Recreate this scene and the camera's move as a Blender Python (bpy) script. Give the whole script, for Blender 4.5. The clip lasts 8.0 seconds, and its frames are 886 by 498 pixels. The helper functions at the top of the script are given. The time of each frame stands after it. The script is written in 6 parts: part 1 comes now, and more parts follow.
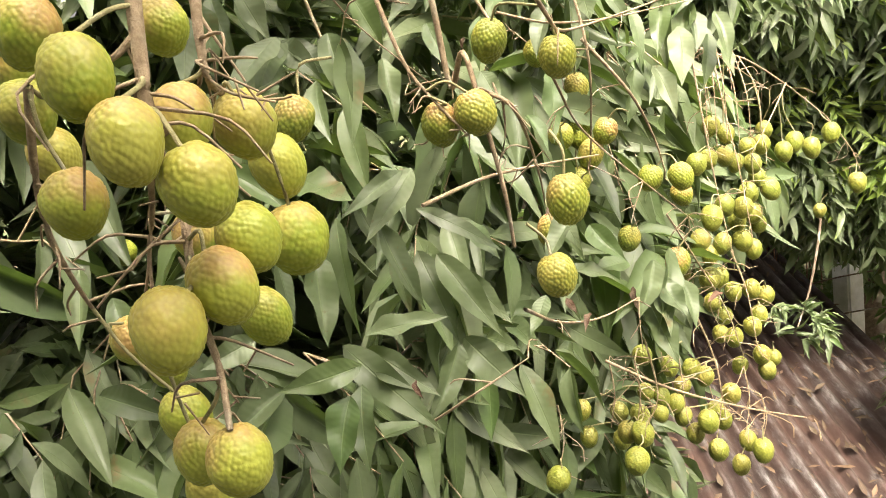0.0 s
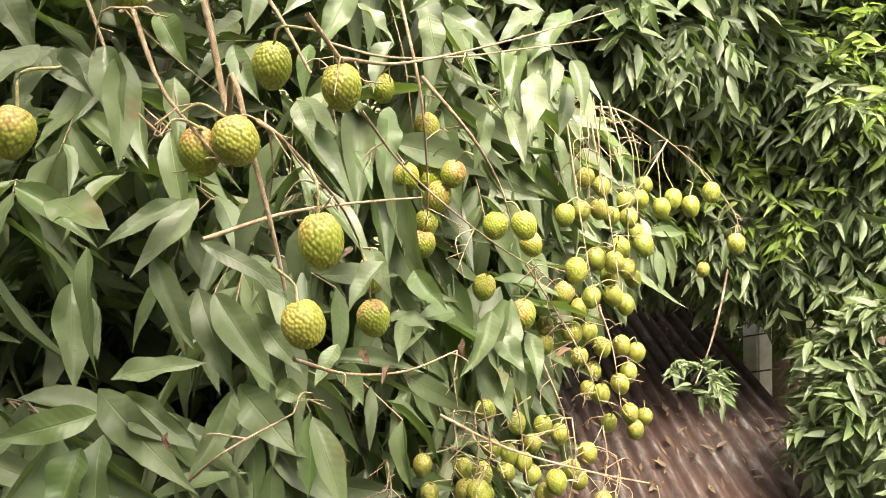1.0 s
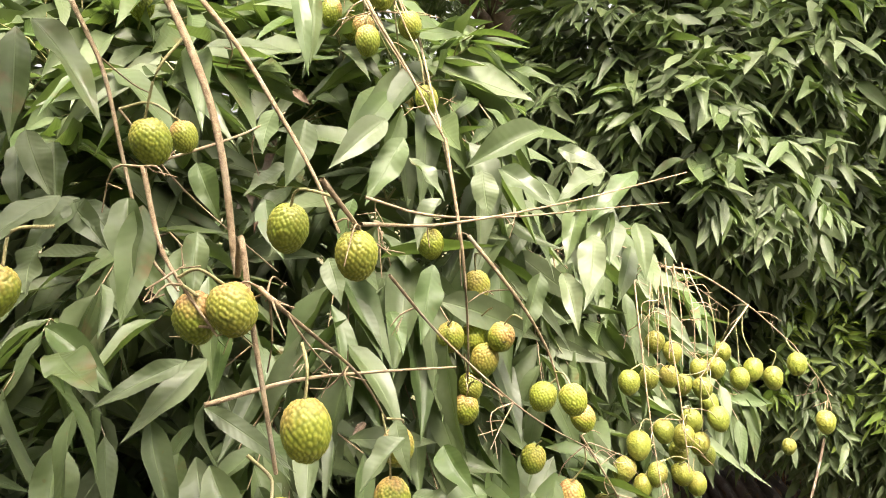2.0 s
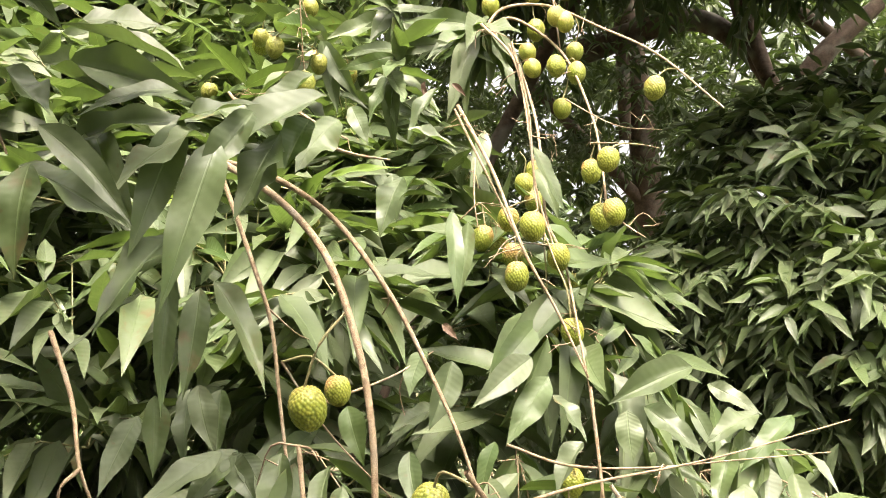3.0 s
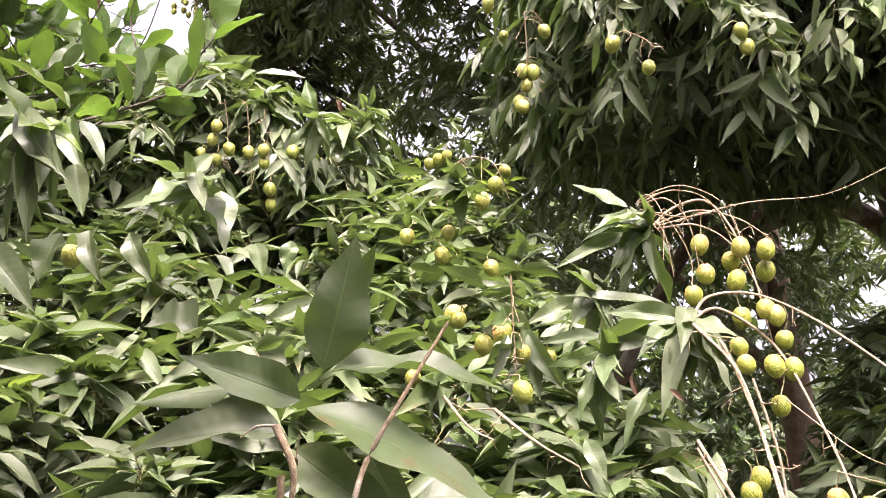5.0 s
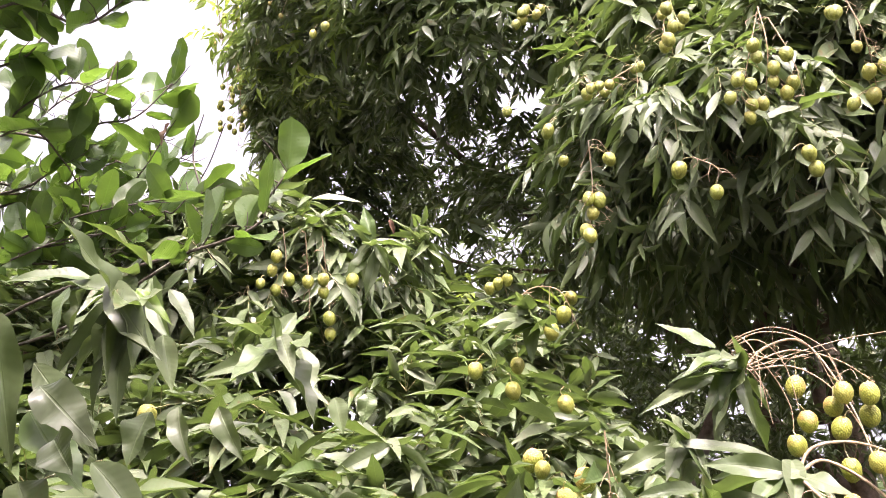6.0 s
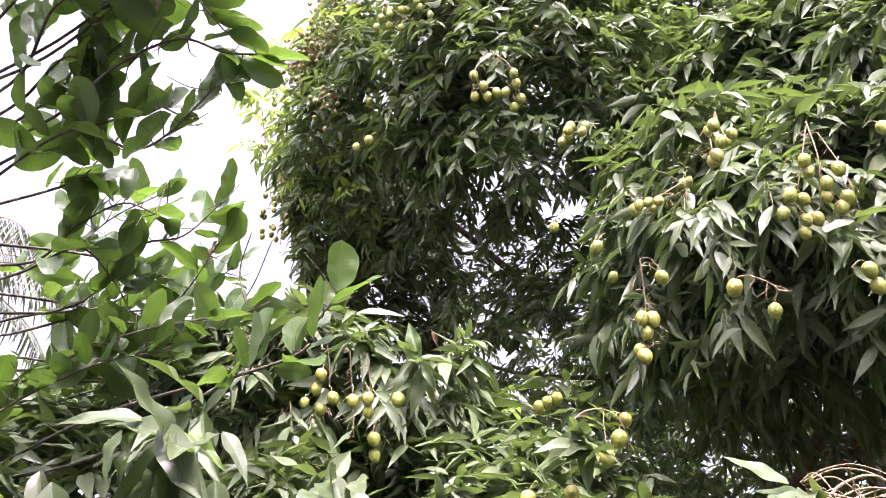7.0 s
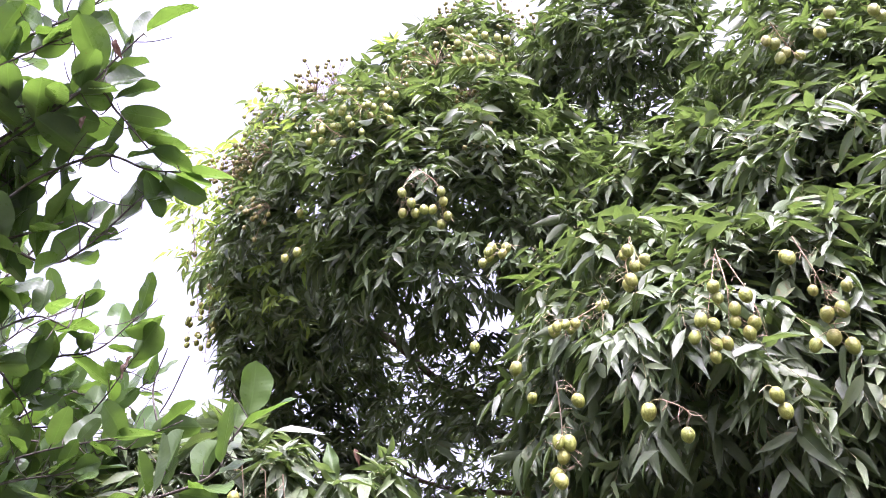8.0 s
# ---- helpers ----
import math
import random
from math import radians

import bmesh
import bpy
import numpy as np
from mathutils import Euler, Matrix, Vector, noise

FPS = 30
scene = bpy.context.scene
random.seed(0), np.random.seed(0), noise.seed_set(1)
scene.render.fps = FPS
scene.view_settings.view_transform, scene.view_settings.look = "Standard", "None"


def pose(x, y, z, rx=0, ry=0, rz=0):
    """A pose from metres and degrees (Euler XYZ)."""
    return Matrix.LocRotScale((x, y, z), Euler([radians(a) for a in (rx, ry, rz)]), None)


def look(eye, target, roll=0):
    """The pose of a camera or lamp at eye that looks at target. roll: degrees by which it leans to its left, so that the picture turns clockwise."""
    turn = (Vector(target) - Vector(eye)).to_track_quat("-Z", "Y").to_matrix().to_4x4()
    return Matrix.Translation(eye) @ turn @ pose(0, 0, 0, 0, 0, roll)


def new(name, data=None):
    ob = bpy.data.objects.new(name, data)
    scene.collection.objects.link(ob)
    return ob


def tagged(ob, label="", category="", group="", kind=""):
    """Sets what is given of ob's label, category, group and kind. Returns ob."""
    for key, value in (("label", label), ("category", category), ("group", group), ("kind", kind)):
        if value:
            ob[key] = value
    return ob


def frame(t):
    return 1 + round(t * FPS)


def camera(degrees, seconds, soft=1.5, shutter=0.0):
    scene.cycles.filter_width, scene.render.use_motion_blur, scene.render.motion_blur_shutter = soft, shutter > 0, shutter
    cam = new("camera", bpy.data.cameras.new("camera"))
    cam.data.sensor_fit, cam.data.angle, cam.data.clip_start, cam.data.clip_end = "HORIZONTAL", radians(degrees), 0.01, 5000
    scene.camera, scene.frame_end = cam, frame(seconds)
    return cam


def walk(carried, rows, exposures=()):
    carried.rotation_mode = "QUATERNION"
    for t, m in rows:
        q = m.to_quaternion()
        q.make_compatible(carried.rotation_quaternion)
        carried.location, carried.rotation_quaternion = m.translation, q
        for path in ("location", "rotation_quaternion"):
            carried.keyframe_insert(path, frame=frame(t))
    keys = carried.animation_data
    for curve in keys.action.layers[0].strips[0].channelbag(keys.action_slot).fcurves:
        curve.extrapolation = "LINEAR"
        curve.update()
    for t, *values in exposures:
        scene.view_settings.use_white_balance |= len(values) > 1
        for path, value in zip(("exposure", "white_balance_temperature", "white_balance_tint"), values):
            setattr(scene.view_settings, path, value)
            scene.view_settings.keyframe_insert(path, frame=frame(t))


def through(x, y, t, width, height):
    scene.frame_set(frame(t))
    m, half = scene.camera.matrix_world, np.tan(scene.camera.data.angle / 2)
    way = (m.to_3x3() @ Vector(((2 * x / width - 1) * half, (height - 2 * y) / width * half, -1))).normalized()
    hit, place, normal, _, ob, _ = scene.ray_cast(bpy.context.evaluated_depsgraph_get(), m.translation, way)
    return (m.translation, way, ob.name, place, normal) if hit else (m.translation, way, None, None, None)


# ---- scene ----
# ---- camera ----
EXPOSURE, SKY, SUN, KELVIN = 2.36, 0.15, 1.4, 6650
cam = camera(56.4, 8.0, soft=0.5)
PATH = [
    (0, (0.005, 0.041, 4.234), (-0.105, 1.963, 3.69), -10.6),
    (0.5, (0.061, 0.06, 4.223), (0.003, 1.995, 3.723), -9.1),
    (1, (0.121, 0.088, 4.208), (0.169, 2.03, 3.734), -6.1),
    (1.2, (0.136, 0.102, 4.201), (0.196, 2.046, 3.737), -5.7),
    (2.3, (0.178, 0.151, 4.246), (-0.079, 2.134, 4.254), -2.1),
    (2.5, (0.182, 0.151, 4.262), (-0.146, 2.122, 4.349), -1.4),
    (3, (0.17, 0.135, 4.317), (-0.287, 2.069, 4.538), -0.3),
    (3.5, (0.143, 0.106, 4.393), (-0.389, 2.008, 4.707), 0.5),
    (4, (0.099, 0.087, 4.459), (-0.496, 1.957, 4.844), 0.8),
    (4.5, (0.065, 0.059, 4.52), (-0.563, 1.902, 4.975), 0.4),
    (4.7, (0.048, 0.05, 4.535), (-0.597, 1.879, 5.023), 0.4),
    (5.8, (-0.046, 0.008, 4.64), (-0.735, 1.75, 5.342), -0.8),
    (6, (-0.063, 0.012, 4.662), (-0.757, 1.734, 5.406), -0.6),
    (6.5, (-0.088, 0.012, 4.696), (-0.823, 1.671, 5.538), 0.5),
    (7, (-0.096, 0.003, 4.721), (-0.823, 1.604, 5.674), 0.2),
    (7.5, (-0.082, -0.006, 4.736), (-0.747, 1.551, 5.8), -0.3),
    (8, (-0.046, -0.009, 4.746), (-0.585, 1.526, 5.909), -1.5),
]
walk(cam, [(t, look(eye, target, roll)) for t, eye, target, roll in PATH], exposures=[(0.0, EXPOSURE, KELVIN + 650, 10), (2.5, EXPOSURE - 0.12, KELVIN + 600, 11), (4.7, EXPOSURE, KELVIN, 28), (6.0, EXPOSURE, KELVIN - 60, 31), (8.0, EXPOSURE, KELVIN - 1000, 42)])

# ---- world and light ----
SUN_UP, SUN_ROUND = 62.0, 158.0
world = bpy.data.worlds.new("hazy_sky")
scene.world = world
world.use_nodes = True
wn = world.node_tree.nodes
sky = wn.new("ShaderNodeTexSky")
sky.sky_type, sky.sun_disc = "NISHITA", False
sky.sun_elevation, sky.sun_rotation = radians(SUN_UP), radians(SUN_ROUND)
sky.air_density, sky.dust_density, sky.ozone_density = 0.45, 10.0, 0.0
wn["Background"].inputs["Strength"].default_value = SKY
haze = wn.new("ShaderNodeHueSaturation")
haze.inputs["Saturation"].default_value, haze.inputs["Value"].default_value = 0.35, 1.28
world.node_tree.links.new(sky.outputs["Color"], haze.inputs["Color"])
world.node_tree.links.new(haze.outputs["Color"], wn["Background"].inputs["Color"])
lamp = bpy.data.lights.new("sun", "SUN")
lamp.energy, lamp.angle, lamp.color = SUN, radians(20), (1.0, 0.94, 0.83)
sun = new("sun", lamp)
a, b = radians(SUN_ROUND), radians(SUN_UP)
sun.matrix_world = look(Vector((math.sin(a) * math.cos(b), math.cos(a) * math.cos(b), math.sin(b))) * 30, (0, 0, 0))

# ---- materials ----
class Nodes:
    """A short way to write node materials."""
    def __init__(self, name):
        self.mat = bpy.data.materials.new(name)
        self.mat.use_nodes = True
        self.tree = self.mat.node_tree
        self.bsdf = self.tree.nodes["Principled BSDF"]
        self.out = self.tree.nodes["Material Output"]

    def add(self, kind, **values):
        n = self.tree.nodes.new(kind)
        for key, v in values.items():
            setattr(n, key, v)
        return n

    def wire(self, a, b):
        self.tree.links.new(a, b)

    def put(self, socket, v):
        if isinstance(v, bpy.types.NodeSocket):
            self.wire(v, socket)
        else:
            socket.default_value = v

    def coords(self, kind="Object"):
        return self.add("ShaderNodeTexCoord").outputs[kind]

    def noise(self, scale, detail=3.0, rough=0.6, vec=None, out="Fac"):
        n = self.add("ShaderNodeTexNoise")
        n.inputs["Scale"].default_value, n.inputs["Detail"].default_value, n.inputs["Roughness"].default_value = scale, detail, rough
        self.wire(vec if vec is not None else self.coords(), n.inputs["Vector"])
        return n.outputs[out]

    def ramp(self, fac, *stops):
        n = self.add("ShaderNodeValToRGB")
        while len(n.color_ramp.elements) < len(stops):
            n.color_ramp.elements.new(0.5)
        for e, (p, c) in zip(n.color_ramp.elements, stops):
            e.position, e.color = p, (*c, 1) if len(c) == 3 else c
        self.wire(fac, n.inputs["Fac"])
        return n.outputs["Color"]

    def grey(self, fac, lo, hi, a=0.0, b=1.0):
        n = self.add("ShaderNodeMapRange")
        for key, v in (("Value", fac), ("From Min", lo), ("From Max", hi), ("To Min", a), ("To Max", b)):
            self.put(n.inputs[key], v)
        return n.outputs["Result"]

    def mix(self, fac, a, b, how="MIX"):
        n = self.add("ShaderNodeMix", data_type="RGBA", blend_type=how)
        for key, v in ((0, fac), (6, a), (7, b)):
            if isinstance(v, tuple) and len(v) == 3:
                v = (*v, 1)
            self.put(n.inputs[key], v)
        return n.outputs[2]

    def math(self, op, a, b=0.0):
        n = self.add("ShaderNodeMath", operation=op)
        self.put(n.inputs[0], a)
        self.put(n.inputs[1], b)
        return n.outputs[0]

    def bump(self, height, strength=0.3, distance=0.002):
        n = self.add("ShaderNodeBump")
        n.inputs["Strength"].default_value, n.inputs["Distance"].default_value = strength, distance
        self.wire(height, n.inputs["Height"])
        self.wire(n.outputs["Normal"], self.bsdf.inputs["Normal"])

    def finish(self, color, rough=0.6, spec=0.5):
        self.put(self.bsdf.inputs["Base Color"], color if isinstance(color, bpy.types.NodeSocket) else (*color, 1))
        self.put(self.bsdf.inputs["Roughness"], rough)
        self.bsdf.inputs["Specular IOR Level"].default_value = spec
        return self.mat


def leaf_material(name, dark, light, glow, single, dust=0.22, rough=0.42, through=0.22, rust=0.0, hues=True):
    """A leaf: green blade, paler midrib and veins by its UV, dust and spots, light through the blade."""
    m = Nodes(name)
    if single:
        rnd = m.add("ShaderNodeObjectInfo").outputs["Random"]
    else:
        rnd = m.add("ShaderNodeNewGeometry").outputs["Random Per Island"]
    uv = m.add("ShaderNodeSeparateXYZ")
    m.wire(m.coords("UV"), uv.inputs[0])
    across = m.math("ABSOLUTE", m.math("SUBTRACT", uv.outputs[0], 0.5))
    rib = m.grey(across, 0.012, 0.035, 1.0, 0.0)
    vein = m.math("SINE", m.math("MULTIPLY", m.math("SUBTRACT", uv.outputs[1], m.math("MULTIPLY", across, 0.22)), 75.0))
    place = m.add("ShaderNodeNewGeometry").outputs["Position"]
    base = m.ramp(rnd, (0.0, dark), (0.55, tuple((a + b) / 2 for a, b in zip(dark, light))), (1.0, light))
    other = m.math("FRACT", m.math("MULTIPLY", rnd, 17.3))
    if hues:
        grey_one, green_one = tuple(v * s for v, s in zip(light, (0.76, 0.72, 1.2))), tuple(v * s for v, s in zip(light, (0.60, 0.82, 0.5)))
        base = m.mix(m.grey(other, 0.25, 0.0, 0.0, 0.7), base, grey_one)
        base = m.mix(m.grey(other, 0.62, 0.95, 0.0, 0.75), base, green_one)
    patch = m.noise(28.0, 4.0, 0.6, place)
    base = m.mix(m.grey(patch, 0.35, 0.7), base, m.mix(0.5, base, light), "MIX")
    base = m.mix(m.grey(m.noise(75.0, 5.0, 0.7, place), 0.52, 0.72, 0.0, 0.45), base, m.mix(0.5, base, dark))
    base = m.mix(m.grey(vein, 0.80, 1.0, 0.0, 0.07), base, light)
    own = m.grey(m.math("FRACT", m.math("MULTIPLY", rnd, 41.7)), 0.0, 1.0, 0.35, 2.1)
    cover = m.math("MULTIPLY", m.math("MULTIPLY", m.grey(m.noise(9.0, 5.0, 0.65, place), 0.34, 0.64, 0.25, 1.0), dust), own)
    base = m.mix(cover, base, (0.27, 0.295, 0.205))
    spots = m.grey(m.noise(160.0, 2.0, 0.5, place), 0.70, 0.76)
    base = m.mix(m.math("MULTIPLY", spots, 0.5), base, (0.09, 0.06, 0.02))
    if rust:
        old = m.math("MULTIPLY", m.grey(m.noise(38.0, 4.0, 0.6, place), 0.56, 0.68), m.grey(rnd, 0.80, 0.9))
        base = m.mix(m.math("MULTIPLY", old, rust), base, (0.13, 0.085, 0.04))
    base = m.mix(m.math("MULTIPLY", rib, 0.4), base, tuple(1.5 * v + 0.02 for v in light))
    m.finish(base, m.grey(m.noise(22.0, 5.0, 0.65, place), 0.3, 0.7, rough - 0.13, rough + 0.18), 0.35)
    m.bump(m.math("ADD", m.math("ADD", m.math("MULTIPLY", vein, 0.14), m.math("MULTIPLY", rib, -1.0)), m.math("MULTIPLY", m.noise(60.0, 2.0, 0.5, place), 1.3)), 0.4, 0.0011)
    veil = m.add("ShaderNodeBsdfTranslucent")
    m.wire(m.mix(0.75, base, glow), veil.inputs["Color"])
    both = m.add("ShaderNodeMixShader")
    both.inputs[0].default_value = through
    m.wire(m.bsdf.outputs[0], both.inputs[1])
    m.wire(veil.outputs[0], both.inputs[2])
    m.wire(both.outputs[0], m.out.inputs["Surface"])
    return m.mat


def fruit_material(name, fine, groove=0.45, ripe=1.0, gain=1.0):
    """Unripe skin: yellow-green, with a pink blush round the stalk on some fruits, and small knobs."""
    m = Nodes(name)
    rnd = m.add("ShaderNodeObjectInfo").outputs["Random"]
    ob = m.coords("Object")
    z = m.add("ShaderNodeSeparateXYZ")
    m.wire(ob, z.inputs[0])
    green = m.ramp(rnd, (0.0, (0.125, 0.175, 0.016)), (0.4, (0.165, 0.212, 0.020)), (0.75, (0.21, 0.24, 0.030)), (1.0, (0.25, 0.235, 0.045)))
    green = m.mix(1.0, green, (gain, gain, gain), 'MULTIPLY')
    green = m.mix(m.grey(m.noise(130.0, 3.0, 0.6, ob), 0.35, 0.7), green, m.mix(0.35, green, (0.38, 0.36, 0.06)))
    shift = m.math("ADD", m.math("MULTIPLY", z.outputs[2], 34.0), m.math("MULTIPLY", m.noise(90.0, 4.0, 0.6, ob), 1.1))
    shift = m.math("ADD", shift, m.math("MULTIPLY", z.outputs[0], 16.0))
    blush = m.math("MULTIPLY", m.grey(shift, 0.48, 1.15), m.grey(m.math("FRACT", m.math("MULTIPLY", rnd, 7.31)), 0.05, 0.7, 0.15, 0.85))
    skin = m.mix(m.math("MULTIPLY", blush, ripe) if fine else m.math("MULTIPLY", blush, 0.45), green, (0.44, 0.19, 0.105))
    if not fine:
        skin = m.mix(0.35, skin, (0.10, 0.105, 0.034))
    # groove darkens the colour between knobs; the knob tips turn lighter and yellower
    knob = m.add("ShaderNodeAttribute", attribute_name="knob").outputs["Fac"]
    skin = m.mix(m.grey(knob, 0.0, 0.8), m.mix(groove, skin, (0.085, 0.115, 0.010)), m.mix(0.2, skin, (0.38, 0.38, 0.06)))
    m.finish(skin, m.grey(m.noise(300.0, 2.0, 0.5, ob), 0.3, 0.7, 0.40, 0.58), 0.45)
    cell = m.add("ShaderNodeTexVoronoi", feature="F1")
    cell.inputs["Scale"].default_value = 420.0
    m.wire(ob, cell.inputs["Vector"])
    m.bump(m.math("SUBTRACT", 1.0, cell.outputs["Distance"]), 0.12 if fine else 0.5, 0.0012)
    m.bsdf.inputs["Subsurface Weight"].default_value = 0.12
    m.bsdf.inputs["Subsurface Radius"].default_value = (0.006, 0.006, 0.002)
    return m.mat


def bark_material(name, dark, light, scale=60.0):
    m = Nodes(name)
    place = m.add("ShaderNodeNewGeometry").outputs["Position"]
    grain = m.noise(scale, 6.0, 0.7, place)
    color = m.ramp(grain, (0.3, dark), (0.7, light))
    color = m.mix(m.grey(m.noise(scale * 0.2, 3.0, 0.5, place), 0.55, 0.7, 0.0, 0.5), color, (0.34, 0.33, 0.27))
    m.finish(color, 0.85, 0.25)
    m.bump(grain, 0.6, 0.004)
    return m.mat


LEAF = dict(dark=(0.020, 0.036, 0.012), light=(0.068, 0.104, 0.030), glow=(0.18, 0.29, 0.04))
mat_leaf = leaf_material("leaf_blade", single=True, rust=0.8, **LEAF)
mat_leaves = leaf_material("leaf_blades", single=False, rust=0.8, **LEAF)
mat_young = leaf_material("young_leaf", (0.085, 0.160, 0.022), (0.150, 0.235, 0.035), (0.27, 0.40, 0.05), True, dust=0.1, through=0.4)
# young shoots; on the back and side crowns this colour also stands for sunlight
mat_young_and_sunlit = leaf_material("young_and_sunlit_leaves", (0.09, 0.15, 0.025), (0.17, 0.235, 0.04), (0.30, 0.43, 0.05), False, dust=0.15, through=0.4)
mat_lime = leaf_material("lime_leaf", (0.016, 0.040, 0.010), (0.062, 0.115, 0.022), (0.16, 0.30, 0.025), True, dust=0.1, rough=0.33, through=0.30)
mat_wild = leaf_material("wild_leaves", (0.030, 0.055, 0.020), (0.075, 0.120, 0.040), (0.16, 0.28, 0.05), False, dust=0.2)
mat_dry = leaf_material("dry_leaf", (0.045, 0.026, 0.018), (0.14, 0.085, 0.052), (0.2, 0.11, 0.05), False, hues=False, dust=0.1, rough=0.7, through=0.15)
mat_dry_one = leaf_material("withered_leaf", (0.050, 0.024, 0.014), (0.110, 0.055, 0.034), (0.13, 0.06, 0.03), True, hues=False, dust=0.1, rough=0.7, through=0.2)
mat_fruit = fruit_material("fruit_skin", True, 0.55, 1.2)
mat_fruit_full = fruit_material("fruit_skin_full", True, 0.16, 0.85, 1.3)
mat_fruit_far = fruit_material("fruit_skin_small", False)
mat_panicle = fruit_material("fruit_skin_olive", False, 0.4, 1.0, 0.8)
mat_stalk = bark_material("stalk_bark", (0.17, 0.115, 0.070), (0.40, 0.31, 0.20), 160.0)
mat_green_stalk = bark_material("green_stalk", (0.17, 0.16, 0.07), (0.36, 0.32, 0.17), 160.0)
mat_bark = bark_material("tree_bark", (0.055, 0.038, 0.027), (0.15, 0.11, 0.078), 40.0)

# ---- building helpers ----
UP = np.array((0.0, 0.0, 1.0))


def unit(v):
    v = np.asarray(v, float)
    return v / np.maximum(np.linalg.norm(v, axis=-1, keepdims=True), 1e-9)


def mesh_of(name, verts, quads, uvs=None, tris=None):
    """A smooth mesh out of arrays of corners and faces."""
    me = bpy.data.meshes.new(name)
    faces = [tuple(q) for q in np.asarray(quads).tolist()] + ([tuple(q) for q in np.asarray(tris).tolist()] if tris is not None else [])
    me.from_pydata(np.asarray(verts).tolist(), [], faces)
    me.polygons.foreach_set("use_smooth", np.ones(len(me.polygons), bool))
    if uvs is not None:
        layer = me.uv_layers.new(name="UVMap")
        index = np.empty(len(me.loops), np.int32)
        me.loops.foreach_get("vertex_index", index)
        layer.data.foreach_set("uv", np.asarray(uvs, np.float32)[index].ravel())
    me.update()
    return me


def part(name, me, mat, parent, label="", kind="", at=None):
    """Links a mesh as one object under a thing or under a part."""
    if mat is not None and not me.materials:
        me.materials.append(mat)
    ob = new(name, me)
    if at is not None:
        ob.matrix_basis = at
    ob.parent = parent
    return tagged(ob, label, kind=kind)


def thing(name, place, label, category, group="", kind=""):
    ob = new(name)
    ob.empty_display_size = 0.1
    ob.matrix_basis = Matrix.Translation(place)
    return tagged(ob, label, category, group, kind)


def under(parent):
    """World coordinates for a child of an unturned thing."""
    p = parent.matrix_basis.translation.copy()
    if parent.parent:
        p += parent.parent.matrix_basis.translation
    return np.array(p)


class Tubes:
    """Gathers bent, tapering round rods into one mesh."""
    def __init__(self):
        self.v, self.f, self.n = [], [], 0

    def rod(self, points, r0, r1, sides=6, steps=4):
        p = smooth_line(points, steps)
        t = unit(np.gradient(p, axis=0))
        side = unit(np.cross(t, np.where(np.abs(t[:, 2:3]) > 0.9, np.array((1.0, 0, 0)), UP)))
        third = np.cross(t, side)
        a = np.linspace(0, 2 * np.pi, sides, endpoint=False)
        r = np.linspace(r0, r1, len(p))
        ring = p[:, None] + r[:, None, None] * (np.cos(a)[None, :, None] * side[:, None] + np.sin(a)[None, :, None] * third[:, None])
        k = np.arange(len(p) - 1)[:, None] * sides
        j = np.arange(sides)[None]
        jj = (j + 1) % sides
        q = np.stack([k + j, k + jj, k + sides + jj, k + sides + j], -1).reshape(-1, 4) + self.n
        self.v.append(ring.reshape(-1, 3))
        self.f.append(q)
        self.n += len(p) * sides
        return p

    def mesh(self, name, origin=(0, 0, 0)):
        return mesh_of(name, np.concatenate(self.v) - np.asarray(origin), np.concatenate(self.f))


def smooth_line(points, steps=4):
    """A Catmull-Rom line through the points."""
    p = np.asarray(points, float)
    if len(p) < 2 or steps < 2:
        return p
    q = np.vstack([2 * p[0] - p[1], p, 2 * p[-1] - p[-2]])
    t = np.linspace(0, 1, steps, endpoint=False)[:, None]
    out = []
    for i in range(len(p) - 1):
        a, b, c, d = q[i:i + 4]
        out.append(0.5 * (2 * b + (c - a) * t + (2 * a - 5 * b + 4 * c - d) * t * t + (3 * b - a - 3 * c + d) * t ** 3))
    return np.vstack(out + [p[-1:]])


